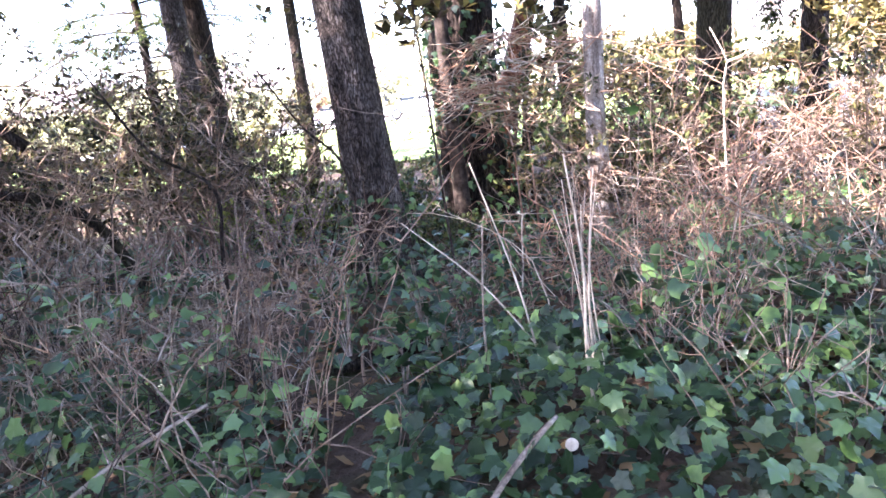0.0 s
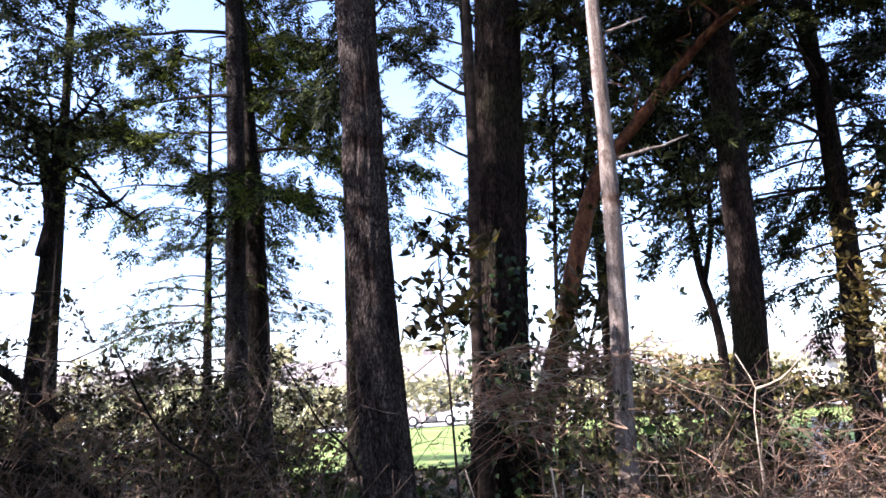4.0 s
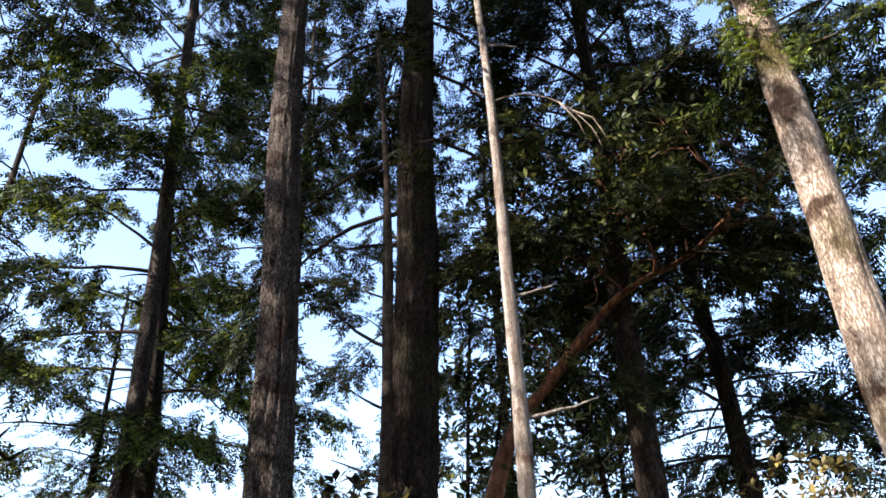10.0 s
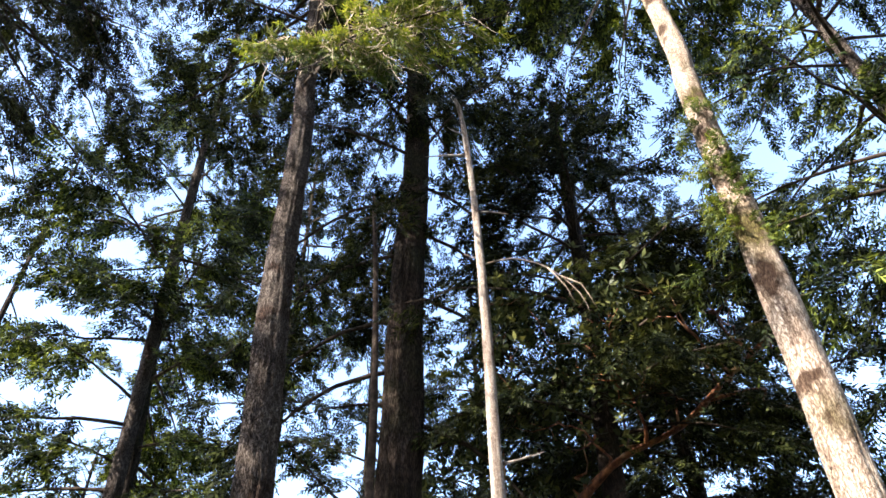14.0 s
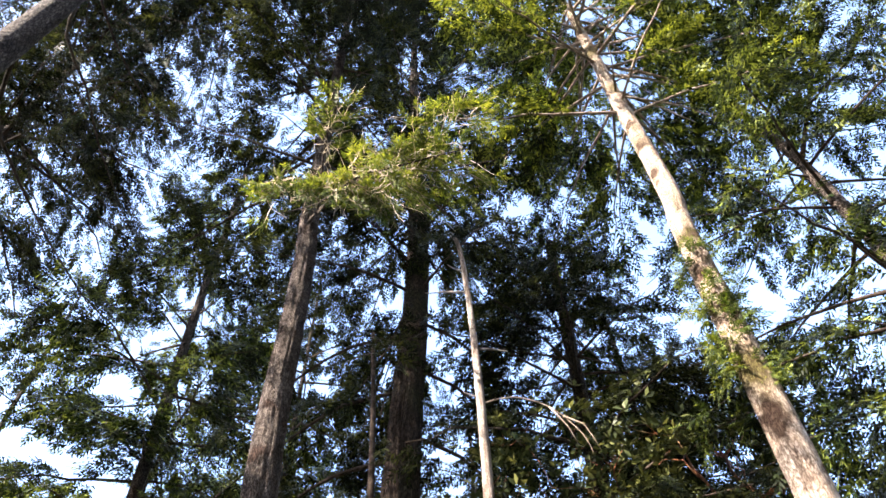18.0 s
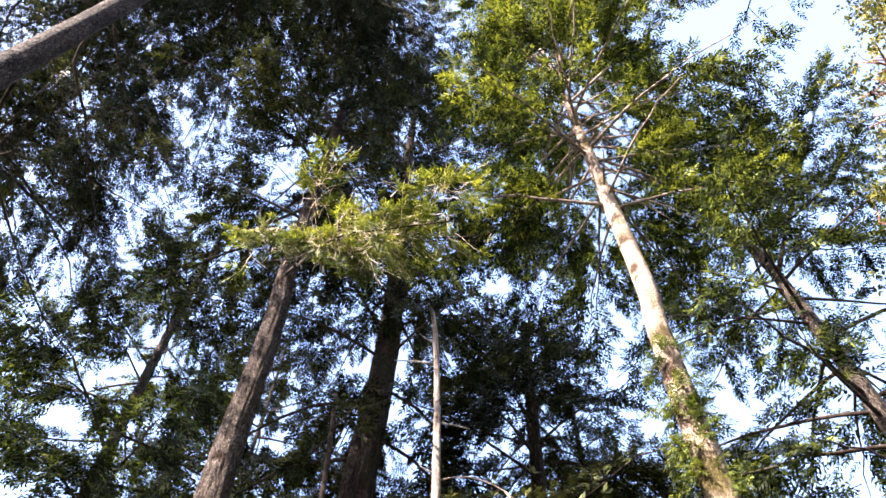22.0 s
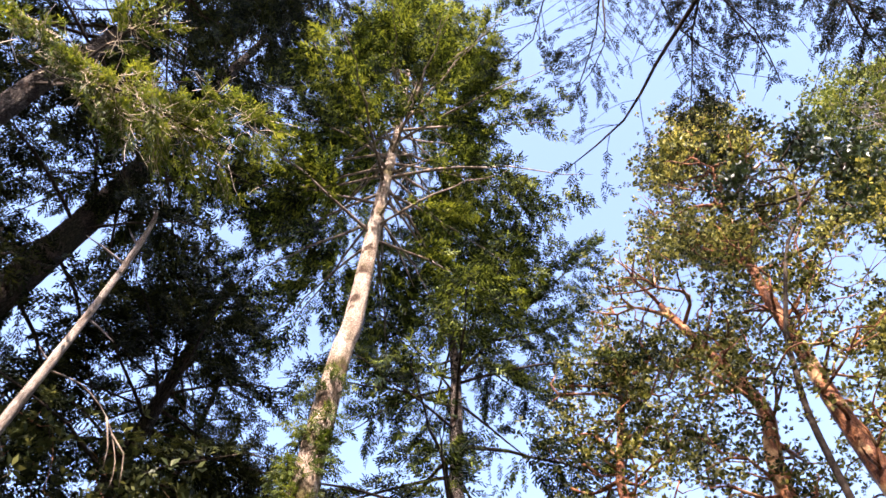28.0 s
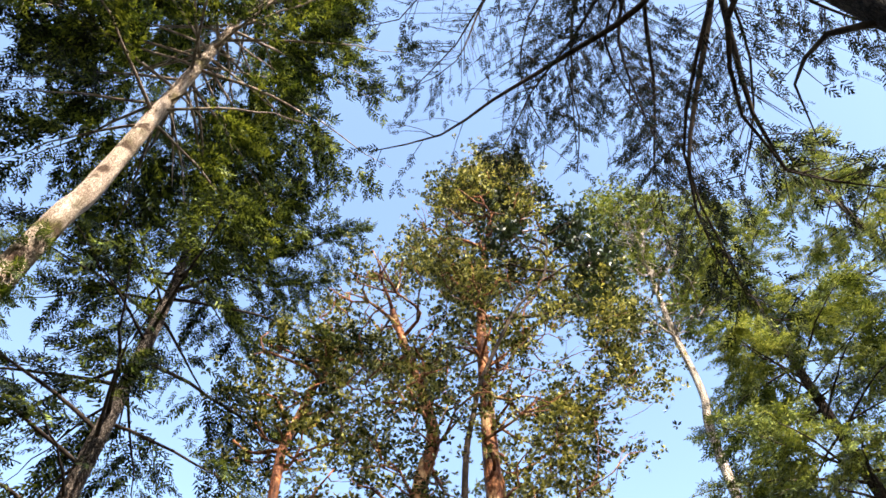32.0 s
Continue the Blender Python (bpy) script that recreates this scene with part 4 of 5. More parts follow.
broadleaf("clump of thin dark stems with hanging leaves", [([(1.25, 9.6, -0.1), (1.6, 9.6, 2.5), (2.2, 9.6, 5.5)], 0.05, 0.02), ([(1.4, 9.7, -0.1), (1.5, 9.7, 3.0), (1.75, 9.7, 6.5)], 0.04, 0.02), ([(1.2, 9.8, -0.1), (1.9, 9.8, 2.2), (2.6, 9.8, 4.6)], 0.04, 0.015)],
          BARK_DARK, LEAF_BUSH, 35, [((1.9, 9.6, 5.2), (0.8, 0.6, 2.4)), ((2.6, 9.6, 4.2), (0.7, 0.5, 1.4))], targets=130, per=6, name="stem_clump", limb_r=0.02, flare=0.0)
broadleaf("thin forked dark sapling", [([(4.5, 12.2, -0.1), (4.54, 12.18, 2.3), (4.37, 12.24, 3.5), (4.3, 12.27, 4.8), (4.2, 12.3, 5.8)], 0.1, 0.05), ([(4.4, 12.22, 3.3), (4.62, 12.2, 4.2), (4.7, 12.2, 5.6)], 0.06, 0.03)],
          BARK_DARK, LEAF_BUSH, 25, [((4.2, 12.2, 6.0), (1.4, 1.0, 1.5))], targets=120, name="forked_sapling", flare=0.0)
broadleaf("young madrone bush with bronze-green sunlit leaves", [([(5.6, 8.0, -0.1), (5.7, 8.0, 1.5), (5.6, 8.1, 3)], 0.06, 0.03)],
          TWIG_BROWN, LEAF_BRONZE, 26, [((5.5, 8.0, 2.4), (1.1, 0.9, 1.2))], targets=160, leaf_size=0.085, name="madrone_bush", limb_r=0.03)
# Thicket leaves put the saplings' backlit darkness into the colour.
for (sx, sy, sz), sd in (((0.0, 6.2, 3.0), 27), ((1.45, 7.6, 2.6), 28)):
    broadleaf("slim sapling with hanging leaves darkened as if backlit", [([(sx + 0.05, sy, -0.1), (sx, sy, 1.4), (sx - 0.05, sy, sz)], 0.013, 0.007)],
              BARK_LIMB, LEAF_THICKET, sd, [((sx, sy, sz - 0.4), (0.36, 0.28, 0.6))], targets=30, per=2, clump=-1.0, leaf_size=0.12, name="sapling", group="saplings", spread=0.1, limb_r=0.01, flare=0.0, sides=8)


# ---- understory ----
def shrub(label, x, y, h, stems, seed, bark, lean=0.4, twigs=5, leaf=None, name="bare_shrub", spread=0.35, rad=0.011, leaves=60):
    rng = np.random.default_rng(seed)
    g = ground_height(x, y)
    bush = thing(name, (x, y, g), label, "shrub", "bare shrubs" if leaf is None else "leafy shrubs")
    tips = []
    for k in range(stems):
        az = rng.uniform(0, 2 * math.pi)
        ln = h * rng.uniform(0.65, 1.15)
        b = np.array((x, y, g - 0.05)) + np.array((math.sin(az), math.cos(az), 0)) * rng.uniform(0, spread)
        le = rng.uniform(0.1, 1.0) * lean
        d = np.array((math.sin(az) * le, math.cos(az) * le, 1.0))
        s = np.linspace(0, 1, 7)[:, None]
        line = b + d * ln * s + np.array((math.sin(az), math.cos(az), -0.25)) * (lean * ln * 0.5) * s ** 2.4 + np.cumsum(rng.normal(0, 0.04 * h, (7, 3)), axis=0) * s ** 0.5
        r0 = rad * rng.uniform(0.6, 1.4)
        many = [(line, np.linspace(r0, r0 * 0.35, 7))]
        for j in range(twigs):
            i = rng.integers(2, 7)
            q = line[i]
            td = rng.normal(0, 1, 3) * (1, 1, 0.5) + np.array((0, 0, 0.45))
            td /= np.linalg.norm(td)
            tl = h * rng.uniform(0.1, 0.3)
            u = np.linspace(0, 1, 4)[:, None]
            tw = q + td * tl * u + np.cumsum(rng.normal(0, 0.025 * h, (4, 3)), axis=0) * u
            many.append((tw, np.linspace(r0 * 0.65, r0 * 0.35, 4)))
            tips.append(tw[-1]), tips.append(tw[2])
            for w in range(2):
                t2 = td + rng.normal(0, 0.7, 3)
                t2 /= np.linalg.norm(t2)
                e = tw[2] + t2 * tl * 0.6 * np.linspace(0, 1, 3)[:, None]
                many.append((e, np.linspace(r0 * 0.45, r0 * 0.25, 3)))
                tips.append(e[-1])
        under("stem", tubes_mesh("stem", many, bark, 3, True), bush)
    if leaf is not None and tips:
        tips = np.array(tips)
        p = tips[rng.integers(0, len(tips), leaves)] + rng.normal(0, 0.05, (leaves, 3))
        under("leaves", quads_mesh("leaves", placed(ROSETTE_V, p, rng.normal(size=p.shape), np.tile((0, 0, 1.0), (leaves, 1)) + rng.normal(0, 0.5, p.shape), rng.uniform(0.05, 0.1, leaves)), len(ROSETTE_V), ROSETTE_F, leaf), bush)
    return bush


def polar(az, d):
    return d * math.sin(radians(az)), d * math.cos(radians(az))


rs = np.random.default_rng(77)
for k in range(46):
    dd = rs.uniform(5.0, 11.0)
    x, y = polar(rs.uniform(-42, -9), dd)
    shrub("tangled leafless brown-grey thicket shrub", x, y, rs.uniform(1.5, 2.6) * (0.45 if dd < 6.6 else 1.0), 7, 300 + k, (TWIG_GREY, TWIG_BROWN, TWIG_GREY, TWIG_BROWN, BARK_LIMB)[k % 5], 0.55, rad=0.0085)
for k in range(14):
    x, y = polar(rs.uniform(-7, 6), rs.uniform(4.2, 10))
    shrub("low leafless twiggy shrub among ivy", x, y, rs.uniform(0.3, 0.5), 6, 400 + k, (TWIG_GREY, TWIG_BROWN)[k % 2], 0.6, rad=0.005)
for k in range(30):
    az = rs.uniform(7, 42)
    dd = rs.uniform(4.6, 9.5)
    x, y = polar(az, dd)
    shrub("crooked tan leafless shrub with forked twigs", x, y, rs.uniform(1.2, 2.1) * (0.5 if az < 13 else 1.0) * (0.65 if dd < 6 else 1.0), 6, 500 + k, (TWIG_RED, TWIG_BROWN, TWIG_BROWN, TWIG_RED, TWIG_GREY)[k % 5], 0.65, twigs=4, rad=0.0082)
for k in range(20):
    x, y = polar(rs.uniform(-42, -11), rs.uniform(7.5, 15))
    shrub("small-leaved understory shrub with brown twigs", x, y, rs.uniform(1.3, 2.2), 7, 600 + k, TWIG_BROWN, 0.6, leaf=LEAF_THICKET, name="leafy_shrub", leaves=150)
for k in range(9):
    x, y = polar(rs.uniform(7, 40), rs.uniform(8.5, 14))
    shrub("bronze-leaved understory shrub with small leaves", x, y, rs.uniform(0.9, 1.9), 6, 650 + k, TWIG_BROWN, 0.6, leaf=LEAF_BRONZE, name="leafy_shrub", leaves=130)

for k in range(14):
    x, y = polar(rs.uniform(-42, -12), rs.uniform(7.5, 10.5))
    shrub("dark evergreen bush deep in the thicket", x, y, rs.uniform(1.7, 2.7), 7, 700 + k, TWIG_BROWN, 0.6, leaf=LEAF_THICKET, name="leafy_shrub", leaves=200)
for x, y, h, k in ((1.75, 7.4, 1.9, 1), (2.3, 7.5, 2.0, 2), (2.75, 7.7, 1.8, 3), (1.95, 7.0, 1.5, 4)):
    shrub("dark broad-leaved bush by the dead snag", x, y, h, 7, 730 + k, TWIG_BROWN, 0.5, leaf=LEAF_BUSH, name="leafy_shrub", leaves=170)

for k in range(11):
    x, y = polar(rs.uniform(12, 40), rs.uniform(7.0, 10.0))
    shrub("brown twiggy bush with small dull leaves", x, y, rs.uniform(1.1, 1.7), 7, 680 + k, TWIG_BROWN, 0.6, leaf=LEAF_THICKET, name="leafy_shrub", leaves=130)
for x, y, h, k in ((-0.1, 9.8, 0.6, 1), (0.25, 11.0, 0.7, 2), (-0.4, 11.5, 0.75, 3), (0.0, 13.0, 0.8, 4), (-0.8, 9.0, 0.6, 5), (0.35, 8.2, 0.4, 6), (0.0, 7.6, 0.35, 7)):
    shrub("low dark-leaved bush between two firs", x, y, h, 7, 780 + k, TWIG_BROWN, 0.8, leaf=LEAF_BUSH, name="leafy_shrub", leaves=150)
# Bright alder leaves put the gap's sunlight into the colour of these bushes.
for x, y, k in ((-2.1, 8.7, 1), (-1.6, 8.9, 2), (-1.1, 8.9, 3), (-1.75, 9.4, 4)):
    shrub("low leafy bush in a gap, sunlight put into its yellow-green leaves", x, y, 0.75, 6, 760 + k, TWIG_GREY, 0.7, leaf=LEAF_ALDER, name="leafy_shrub", leaves=150)


for k in range(34):
    az = rs.uniform(-33, 31)
    x, y = polar(az, rs.uniform(2.9, 5.6))
    tall = 0.4 if -12 < az < 5 else 1.0
    shrub("slender upright leafless stems among the ivy", x, y, tall * rs.uniform(0.8, 1.35), 6, 1000 + k, (TWIG_GREY, TWIG_BROWN, TWIG_RED)[k % 3 if az > 5 else k % 2], 0.35, twigs=3, name="upright_stems", spread=0.3, rad=0.0048)

# ---- ivy ----
def ivy_leaf():
    out = [(0, 0, 0), (0.34, 0.1, 0.02), (0.55, 0.42, -0.04), (0.25, 0.5, 0.03), (0.0, 1.0, -0.08), (-0.25, 0.5, 0.03), (-0.55, 0.42, -0.04), (-0.34, 0.1, 0.02), (0, 0.4, 0.06)]
    v = np.array([(b, a, c) for a, b, c in out], float)
    return v, [(0, 1, 8), (1, 2, 8), (2, 3, 8), (3, 4, 8), (4, 5, 8), (5, 6, 8), (6, 7, 8), (7, 0, 8)]


def lobed_leaf():
    """An ivy leaf with five pointed lobes, folded along its rib and cupped at the edge."""
    half = [(0.14, -0.05, 0.01), (0.36, -0.1, -0.06), (0.39, 0.12, 0.01), (0.46, 0.25, 0.0), (0.54, 0.42, -0.09), (0.35, 0.5, 0.01), (0.24, 0.7, 0.0)]
    out = [(0, 0, 0)] + half + [(0.0, 1.0, -0.1)] + [(-a, b, c) for a, b, c in half[::-1]]
    n = len(out)
    v = np.array([(b, a, c) for a, b, c in out] + [(0.35, 0, 0.0)], float)
    return v, [(k, (k + 1) % n, n) for k in range(n)]


IVY_V, IVY_F = ivy_leaf()
LOBED_V, LOBED_F = lobed_leaf()


def ivy_patch(n, seed, dmin, dmax, az0, az1, up=0.3):
    rng = np.random.default_rng(seed)
    d = np.sqrt(rng.uniform(dmin ** 2, dmax ** 2, n))
    a = np.radians(rng.uniform(az0, az1, n))
    p = np.stack([d * np.sin(a), d * np.cos(a), np.zeros(n)], 1)
    keep = np.array([noise.noise(Vector((q[0] * 0.8, q[1] * 0.8, 9))) > (-0.5 if q[0] > -0.6 else 0.02) for q in p])
    p = p[keep]
    for q in p:
        hump = max(0.0, noise.noise(Vector((q[0] * 1.1, q[1] * 1.1, 21)))) * 0.55
        q[2] = ground_height(q[0], q[1]) + rng.uniform(0.02, 1) ** 1.5 * (up + hump)
    m = len(p)
    way = rng.normal(size=(m, 3)) * (1, 1, 0.3) + np.array((0, -0.5, -0.35))
    nn = np.tile((0.0, -0.45, 1.0), (m, 1)) + rng.normal(0, 0.6, (m, 3))
    return p, way, nn, rng.uniform(0.035, 0.105, m)


ivy = thing("ivy", (0, 4, 0), "dense green ivy carpeting the woodland floor", "ivy")
under("ivy_mass", quads_mesh("ivy_mass", placed(IVY_V, *ivy_patch(13000, 5, 4.4, 10, -44, 44)), len(IVY_V), IVY_F, LEAF_IVY), ivy, kind="stuff")
under("near_ivy_mass", quads_mesh("near_ivy_mass", placed(LOBED_V, *ivy_patch(5200, 6, 1.9, 4.6, -44, 44)), len(LOBED_V), LOBED_F, LEAF_IVY), ivy, kind="stuff")


# ---- the far side: street, houses, belt of trees ----
WALL = rough_surface("painted_wall", (0.5, 0.48, 0.44), (0.66, 0.64, 0.6), (0.76, 0.74, 0.7), (0.8, 0.8, 0.8), 12, 0.2, 0.8)
ROOF = rough_surface("roof_shingle", (0.1, 0.085, 0.075), (0.19, 0.165, 0.15), (0.27, 0.24, 0.22), (3, 3, 3), 18, 0.5, 0.9)
ASPHALT = rough_surface("concrete", (0.3, 0.29, 0.28), (0.42, 0.41, 0.39), (0.52, 0.5, 0.48), (0.5, 0.5, 0.5), 60, 0.4, 0.85)
TRIM = rough_surface("white_paint", (0.62, 0.62, 0.6), (0.76, 0.76, 0.74), (0.84, 0.84, 0.82), (2, 2, 2), 20, 0.1, 0.5)
PANE, _n, _l, _b = nodes_of("window_pane")
_b.inputs["Base Color"].default_value = (0.03, 0.035, 0.04, 1)
_b.inputs["Roughness"].default_value = 0.05
DOOR_PAINT = rough_surface("door_paint", (0.06, 0.03, 0.025), (0.1, 0.05, 0.04), (0.14, 0.08, 0.06), (2, 2, 2), 30, 0.1, 0.5)
RUBBER = rough_surface("tyre_rubber", (0.015, 0.015, 0.015), (0.025, 0.025, 0.025), (0.04, 0.04, 0.04), (5, 5, 5), 40, 0.2, 0.8)
flat("road", -60, 60, 45.5, 52, 0.045, ASPHALT, "pale concrete street past the lawn", 20, 4, 0.0)


def box_mesh(name, size, at, material, bevel=0.02):
    bm = bmesh.new()
    bmesh.ops.create_cube(bm, size=1.0, matrix=Matrix.Translation(at) @ Matrix.Diagonal((*size, 1)))
    if bevel:
        bmesh.ops.bevel(bm, geom=bm.edges[:], offset=bevel, segments=1, affect="EDGES")
    me = bpy.data.meshes.new(name)
    bm.to_mesh(me)
    bm.free()
    me.materials.append(material)
    return me


def house(x, y, w, d, h, ridge, label):
    hs = thing("house", (x, y, 0), label, "house", "houses across the street")
    under("wall", box_mesh("wall", (w, d, h), (x, y, h / 2), WALL), hs)
    o = 0.5
    v = [(x - w / 2 - o, y - d / 2 - o, h), (x + w / 2 + o, y - d / 2 - o, h), (x + w / 2 + o, y + d / 2 + o, h), (x - w / 2 - o, y + d / 2 + o, h), (x - w / 2 - o, y, h + ridge), (x + w / 2 + o, y, h + ridge)]
    v += [(a, b, c + 0.15) for a, b, c in v]
    f = [(0, 1, 2, 3), (6, 7, 11, 10), (8, 9, 10, 11), (0, 6, 10, 9, 3), (1, 2, 8, 11, 7), (0, 1, 7, 6), (2, 3, 9, 8)]
    under("roof", mesh_of("roof", v, f, ROOF), hs)
    n = max(2, int(w / 3.2))
    for k in range(n):
        wx = x - w / 2 + w * (k + 0.5) / n
        fr = under("window", box_mesh("window", (1.5, 0.12, 1.3), (wx, y - d / 2 - 0.03, 1.65), TRIM), hs)
        p = under("pane", box_mesh("pane", (1.3, 0.04, 1.1), (wx, y - d / 2 - 0.1, 1.65), PANE, 0), hs)
        p.parent, p.matrix_parent_inverse = fr, Matrix()
        s = under("sill", box_mesh("sill", (1.7, 0.22, 0.07), (wx, y - d / 2 - 0.08, 0.96), TRIM), hs)
        s.parent, s.matrix_parent_inverse = fr, Matrix()
    door = under("door", box_mesh("door", (0.95, 0.1, 2.05), (x + 0.02 * w, y - d / 2 - 0.04, 1.05), DOOR_PAINT), hs, "dark painted front door")
    k = under("handle", box_mesh("handle", (0.05, 0.08, 0.14), (x + 0.02 * w + 0.36, y - d / 2 - 0.12, 1.02), TRIM), hs)
    k.parent, k.matrix_parent_inverse = door, Matrix()
    under("chimney", box_mesh("chimney", (0.8, 0.8, 1.5), (x + w * 0.28, y + 0.6, h + ridge), ROOF), hs)
    under("gutter", box_mesh("gutter", (w + 1.0, 0.14, 0.14), (x, y - d / 2 - 0.58, h - 0.02), TRIM), hs)
    return hs


house(-6, 62, 15, 9, 3.2, 2.0, "low pale single-storey house across the street")
house(14, 64, 13, 9, 3.4, 2.1, "low cream house with a brown shingle roof")
house(-30, 63, 14, 9, 3.3, 2.2, "low pale house with a dark roof")
house(36, 62, 14, 9, 3.2, 2.0, "low pale house behind the far trees")


TAIL_LIGHT = rough_surface("tail_light", (0.3, 0.01, 0.01), (0.4, 0.02, 0.02), (0.5, 0.04, 0.03), (3, 3, 3), 20, 0.1, 0.2)


def car(x, y, colour, label):
    paint, n, l, b = nodes_of("car_paint")
    b.inputs["Base Color"].default_value = (*colour, 1)
    b.inputs["Roughness"].default_value, b.inputs["Coat Weight"].default_value = 0.35, 0.6
    c = thing("parked_car", (x, y, 0), label, "car", "parked cars")
    prof = [(-2.1, 0.35), (-2.15, 0.75), (-1.35, 0.88), (-0.75, 1.38), (0.75, 1.42), (1.45, 0.95), (2.1, 0.85), (2.15, 0.35)]
    v = [(x + a, y + s * (0.82 if z < 1 else 0.66), z) for s in (-1, 1) for a, z in prof]
    k = len(prof)
    f = [tuple(range(k)), tuple(range(2 * k - 1, k - 1, -1))] + [(i, i + k, (i + 1) % k + k, (i + 1) % k) for i in range(k)]
    under("body", mesh_of("body", v, f, paint), c)
    for a in (-0.55, 0.55):
        under("window", box_mesh("window", (0.9, 0.05, 0.36), (x + a, y - 0.73, 1.13), PANE, 0), c)
    for a in (-1.35, 1.35):
        for s in (-0.8, 0.8):
            bm = bmesh.new()
            bmesh.ops.create_cone(bm, cap_ends=True, segments=20, radius1=0.33, radius2=0.33, depth=0.2, matrix=Matrix.Translation((x + a, y + s, 0.375)) @ Matrix.Rotation(radians(90), 4, "X"))
            me = bpy.data.meshes.new("wheel")
            bm.to_mesh(me)
            bm.free()
            me.materials.append(RUBBER)
            wheel = under("wheel", me, c)
            bm = bmesh.new()
            bmesh.ops.create_cone(bm, cap_ends=True, segments=14, radius1=0.21, radius2=0.18, depth=0.06, matrix=Matrix.Translation((x + a, y + s + math.copysign(0.11, s), 0.375)) @ Matrix.Rotation(radians(90 if s < 0 else -90), 4, "X"))
            me = bpy.data.meshes.new("rim")
            bm.to_mesh(me)
            bm.free()
            me.materials.append(TRIM)
            rim = under("rim", me, c)
            rim.parent, rim.matrix_parent_inverse = wheel, Matrix()
    for a, nm, mat in ((-2.1, "headlight", TRIM), (2.1, "tail_light", TAIL_LIGHT)):
        for s in (-0.6, 0.6):
            under(nm, box_mesh(nm, (0.12, 0.3, 0.14), (x + a, y + s, 0.7), mat, 0.03), c)
    for a in (-2.14, 2.14):
        under("bumper", box_mesh("bumper", (0.14, 1.6, 0.2), (x + a, y, 0.46), RUBBER, 0.04), c)


car(1.2, 46.5, (0.75, 0.76, 0.78), "white car parked on the street")
car(-3.8, 46.8, (0.5, 0.4, 0.38), "pale beige car parked on the street")
car(11.5, 46.6, (0.55, 0.57, 0.6), "silver car parked on the street")

# belt of far trees: rounded broken crowns in one mass
def far_woods():
    rng = np.random.default_rng(8)
    ps, ss = [], []
    for k in range(150):
        a = radians(rng.uniform(-75, 75))
        d = rng.uniform(70, 105)
        h = 3.0 + 8.0 * max(0.0, 0.35 + noise.noise(Vector((a * 7, 1.7, 0)))) * rng.uniform(0.6, 1.1)
        c = np.array((d * math.sin(a), d * math.cos(a), h * 0.55))
        n = 28
        q = rng.normal(size=(n, 3))
        q *= (rng.uniform(0.4, 1.0, n) ** 0.4 / np.linalg.norm(q, axis=1))[:, None]
        ps.append(c + q * (2.8, 2.8, h * 0.5))
        ss.append(rng.uniform(1.2, 2.3, n))
    p, s = np.concatenate(ps), np.concatenate(ss)
    nn = np.tile((0, 0, 1.0), (len(p), 1)) + rng.normal(0, 0.6, p.shape)
    me = quads_mesh("far_woods", placed(SPRIG_V, p, rng.normal(size=p.shape), nn, s), len(SPRIG_V), SPRIG_F, LEAF_FAR_GLARE)
    tagged(new("far_woods", me), "belt of distant trees behind the houses, haze painted pale", "woods", kind="stuff")


far_woods()


def hedge(x0, x1, y, h, seed, label, leaf=LEAF_BUSH, big=1.0, dense=160):
    """A broken run of bushes: humps of leaves of uneven height with gaps between."""
    rng = np.random.default_rng(seed)
    n = int((x1 - x0) * dense)
    p = np.stack([rng.uniform(x0, x1, n), y + rng.normal(0, 0.6 * big, n), rng.uniform(0.05, 1, n) ** 0.7], 1)
    hump = np.array([noise.noise(Vector((q[0] * 0.16, 3, seed))) * 1.1 + 0.5 * noise.noise(Vector((q[0] * 0.6, 7, seed))) for q in p])
    p[:, 2] *= h * np.clip(0.65 + hump, 0.12, 1.4)
    p = p[hump > -0.45]
    n = len(p)
    nn = np.tile((0, -0.4, 1.0), (n, 1)) + rng.normal(0, 0.5, p.shape)
    tagged(new("hedge", quads_mesh("hedge", placed(SPRIG_V, p, rng.normal(size=p.shape), nn, big * rng.uniform(0.14, 0.3, n)), len(SPRIG_V), SPRIG_F, leaf)), label, "hedge", kind="stuff")


hedge(-26, -3.2, 17.5, 1.7, 4, "broken bronze-leaved hedge at the lawn's edge", LEAF_BRONZE, 1.0, 90)
hedge(5.5, 24, 18.5, 1.9, 5, "broken bronze-leaved hedge along the lawn", LEAF_BRONZE, 1.0, 120)
hedge(-48, 48, 55.5, 5.4, 6, "sunlit shrubbery across the street, glare painted pale", LEAF_FAR_GLARE, 2.4, 40)
hedge(-44, -7, 43.5, 3.4, 7, "sunlit shrubs at the far edge of the lawn, glare painted pale", LEAF_FAR_GLARE, 2.2, 60)
hedge(7, 40, 43.0, 3.6, 9, "sunlit bronze shrubs beside the street", LEAF_BRONZE, 2.2, 60)


def rail_fence(x0, y0, x1, y1, n):
    fence = thing("rail_fence", (x0, y0, 0), "low white-painted rail fence beyond the brush", "fence")
    a, c = Vector((x0, y0, 0)), Vector((x1, y1, 0))
    turn = math.atan2((c - a).y, (c - a).x)
    for k in range(n + 1):
        p = a.lerp(c, k / n)
        under("post", box_mesh("post", (0.1, 0.1, 1.0), (p.x, p.y, 0.5), TRIM, 0.01), fence)
    for z in (0.55, 0.85):
        me = box_mesh("rail", ((c - a).length, 0.04, 0.11), (0, 0, 0), TRIM, 0.008)
        me.transform(Matrix.Translation((a + c) / 2 + Vector((0, 0, z))) @ Matrix.Rotation(turn, 4, "Z"))
        under("rail", me, fence)


rail_fence(5.9, 12.2, 9.5, 10.9, 3)


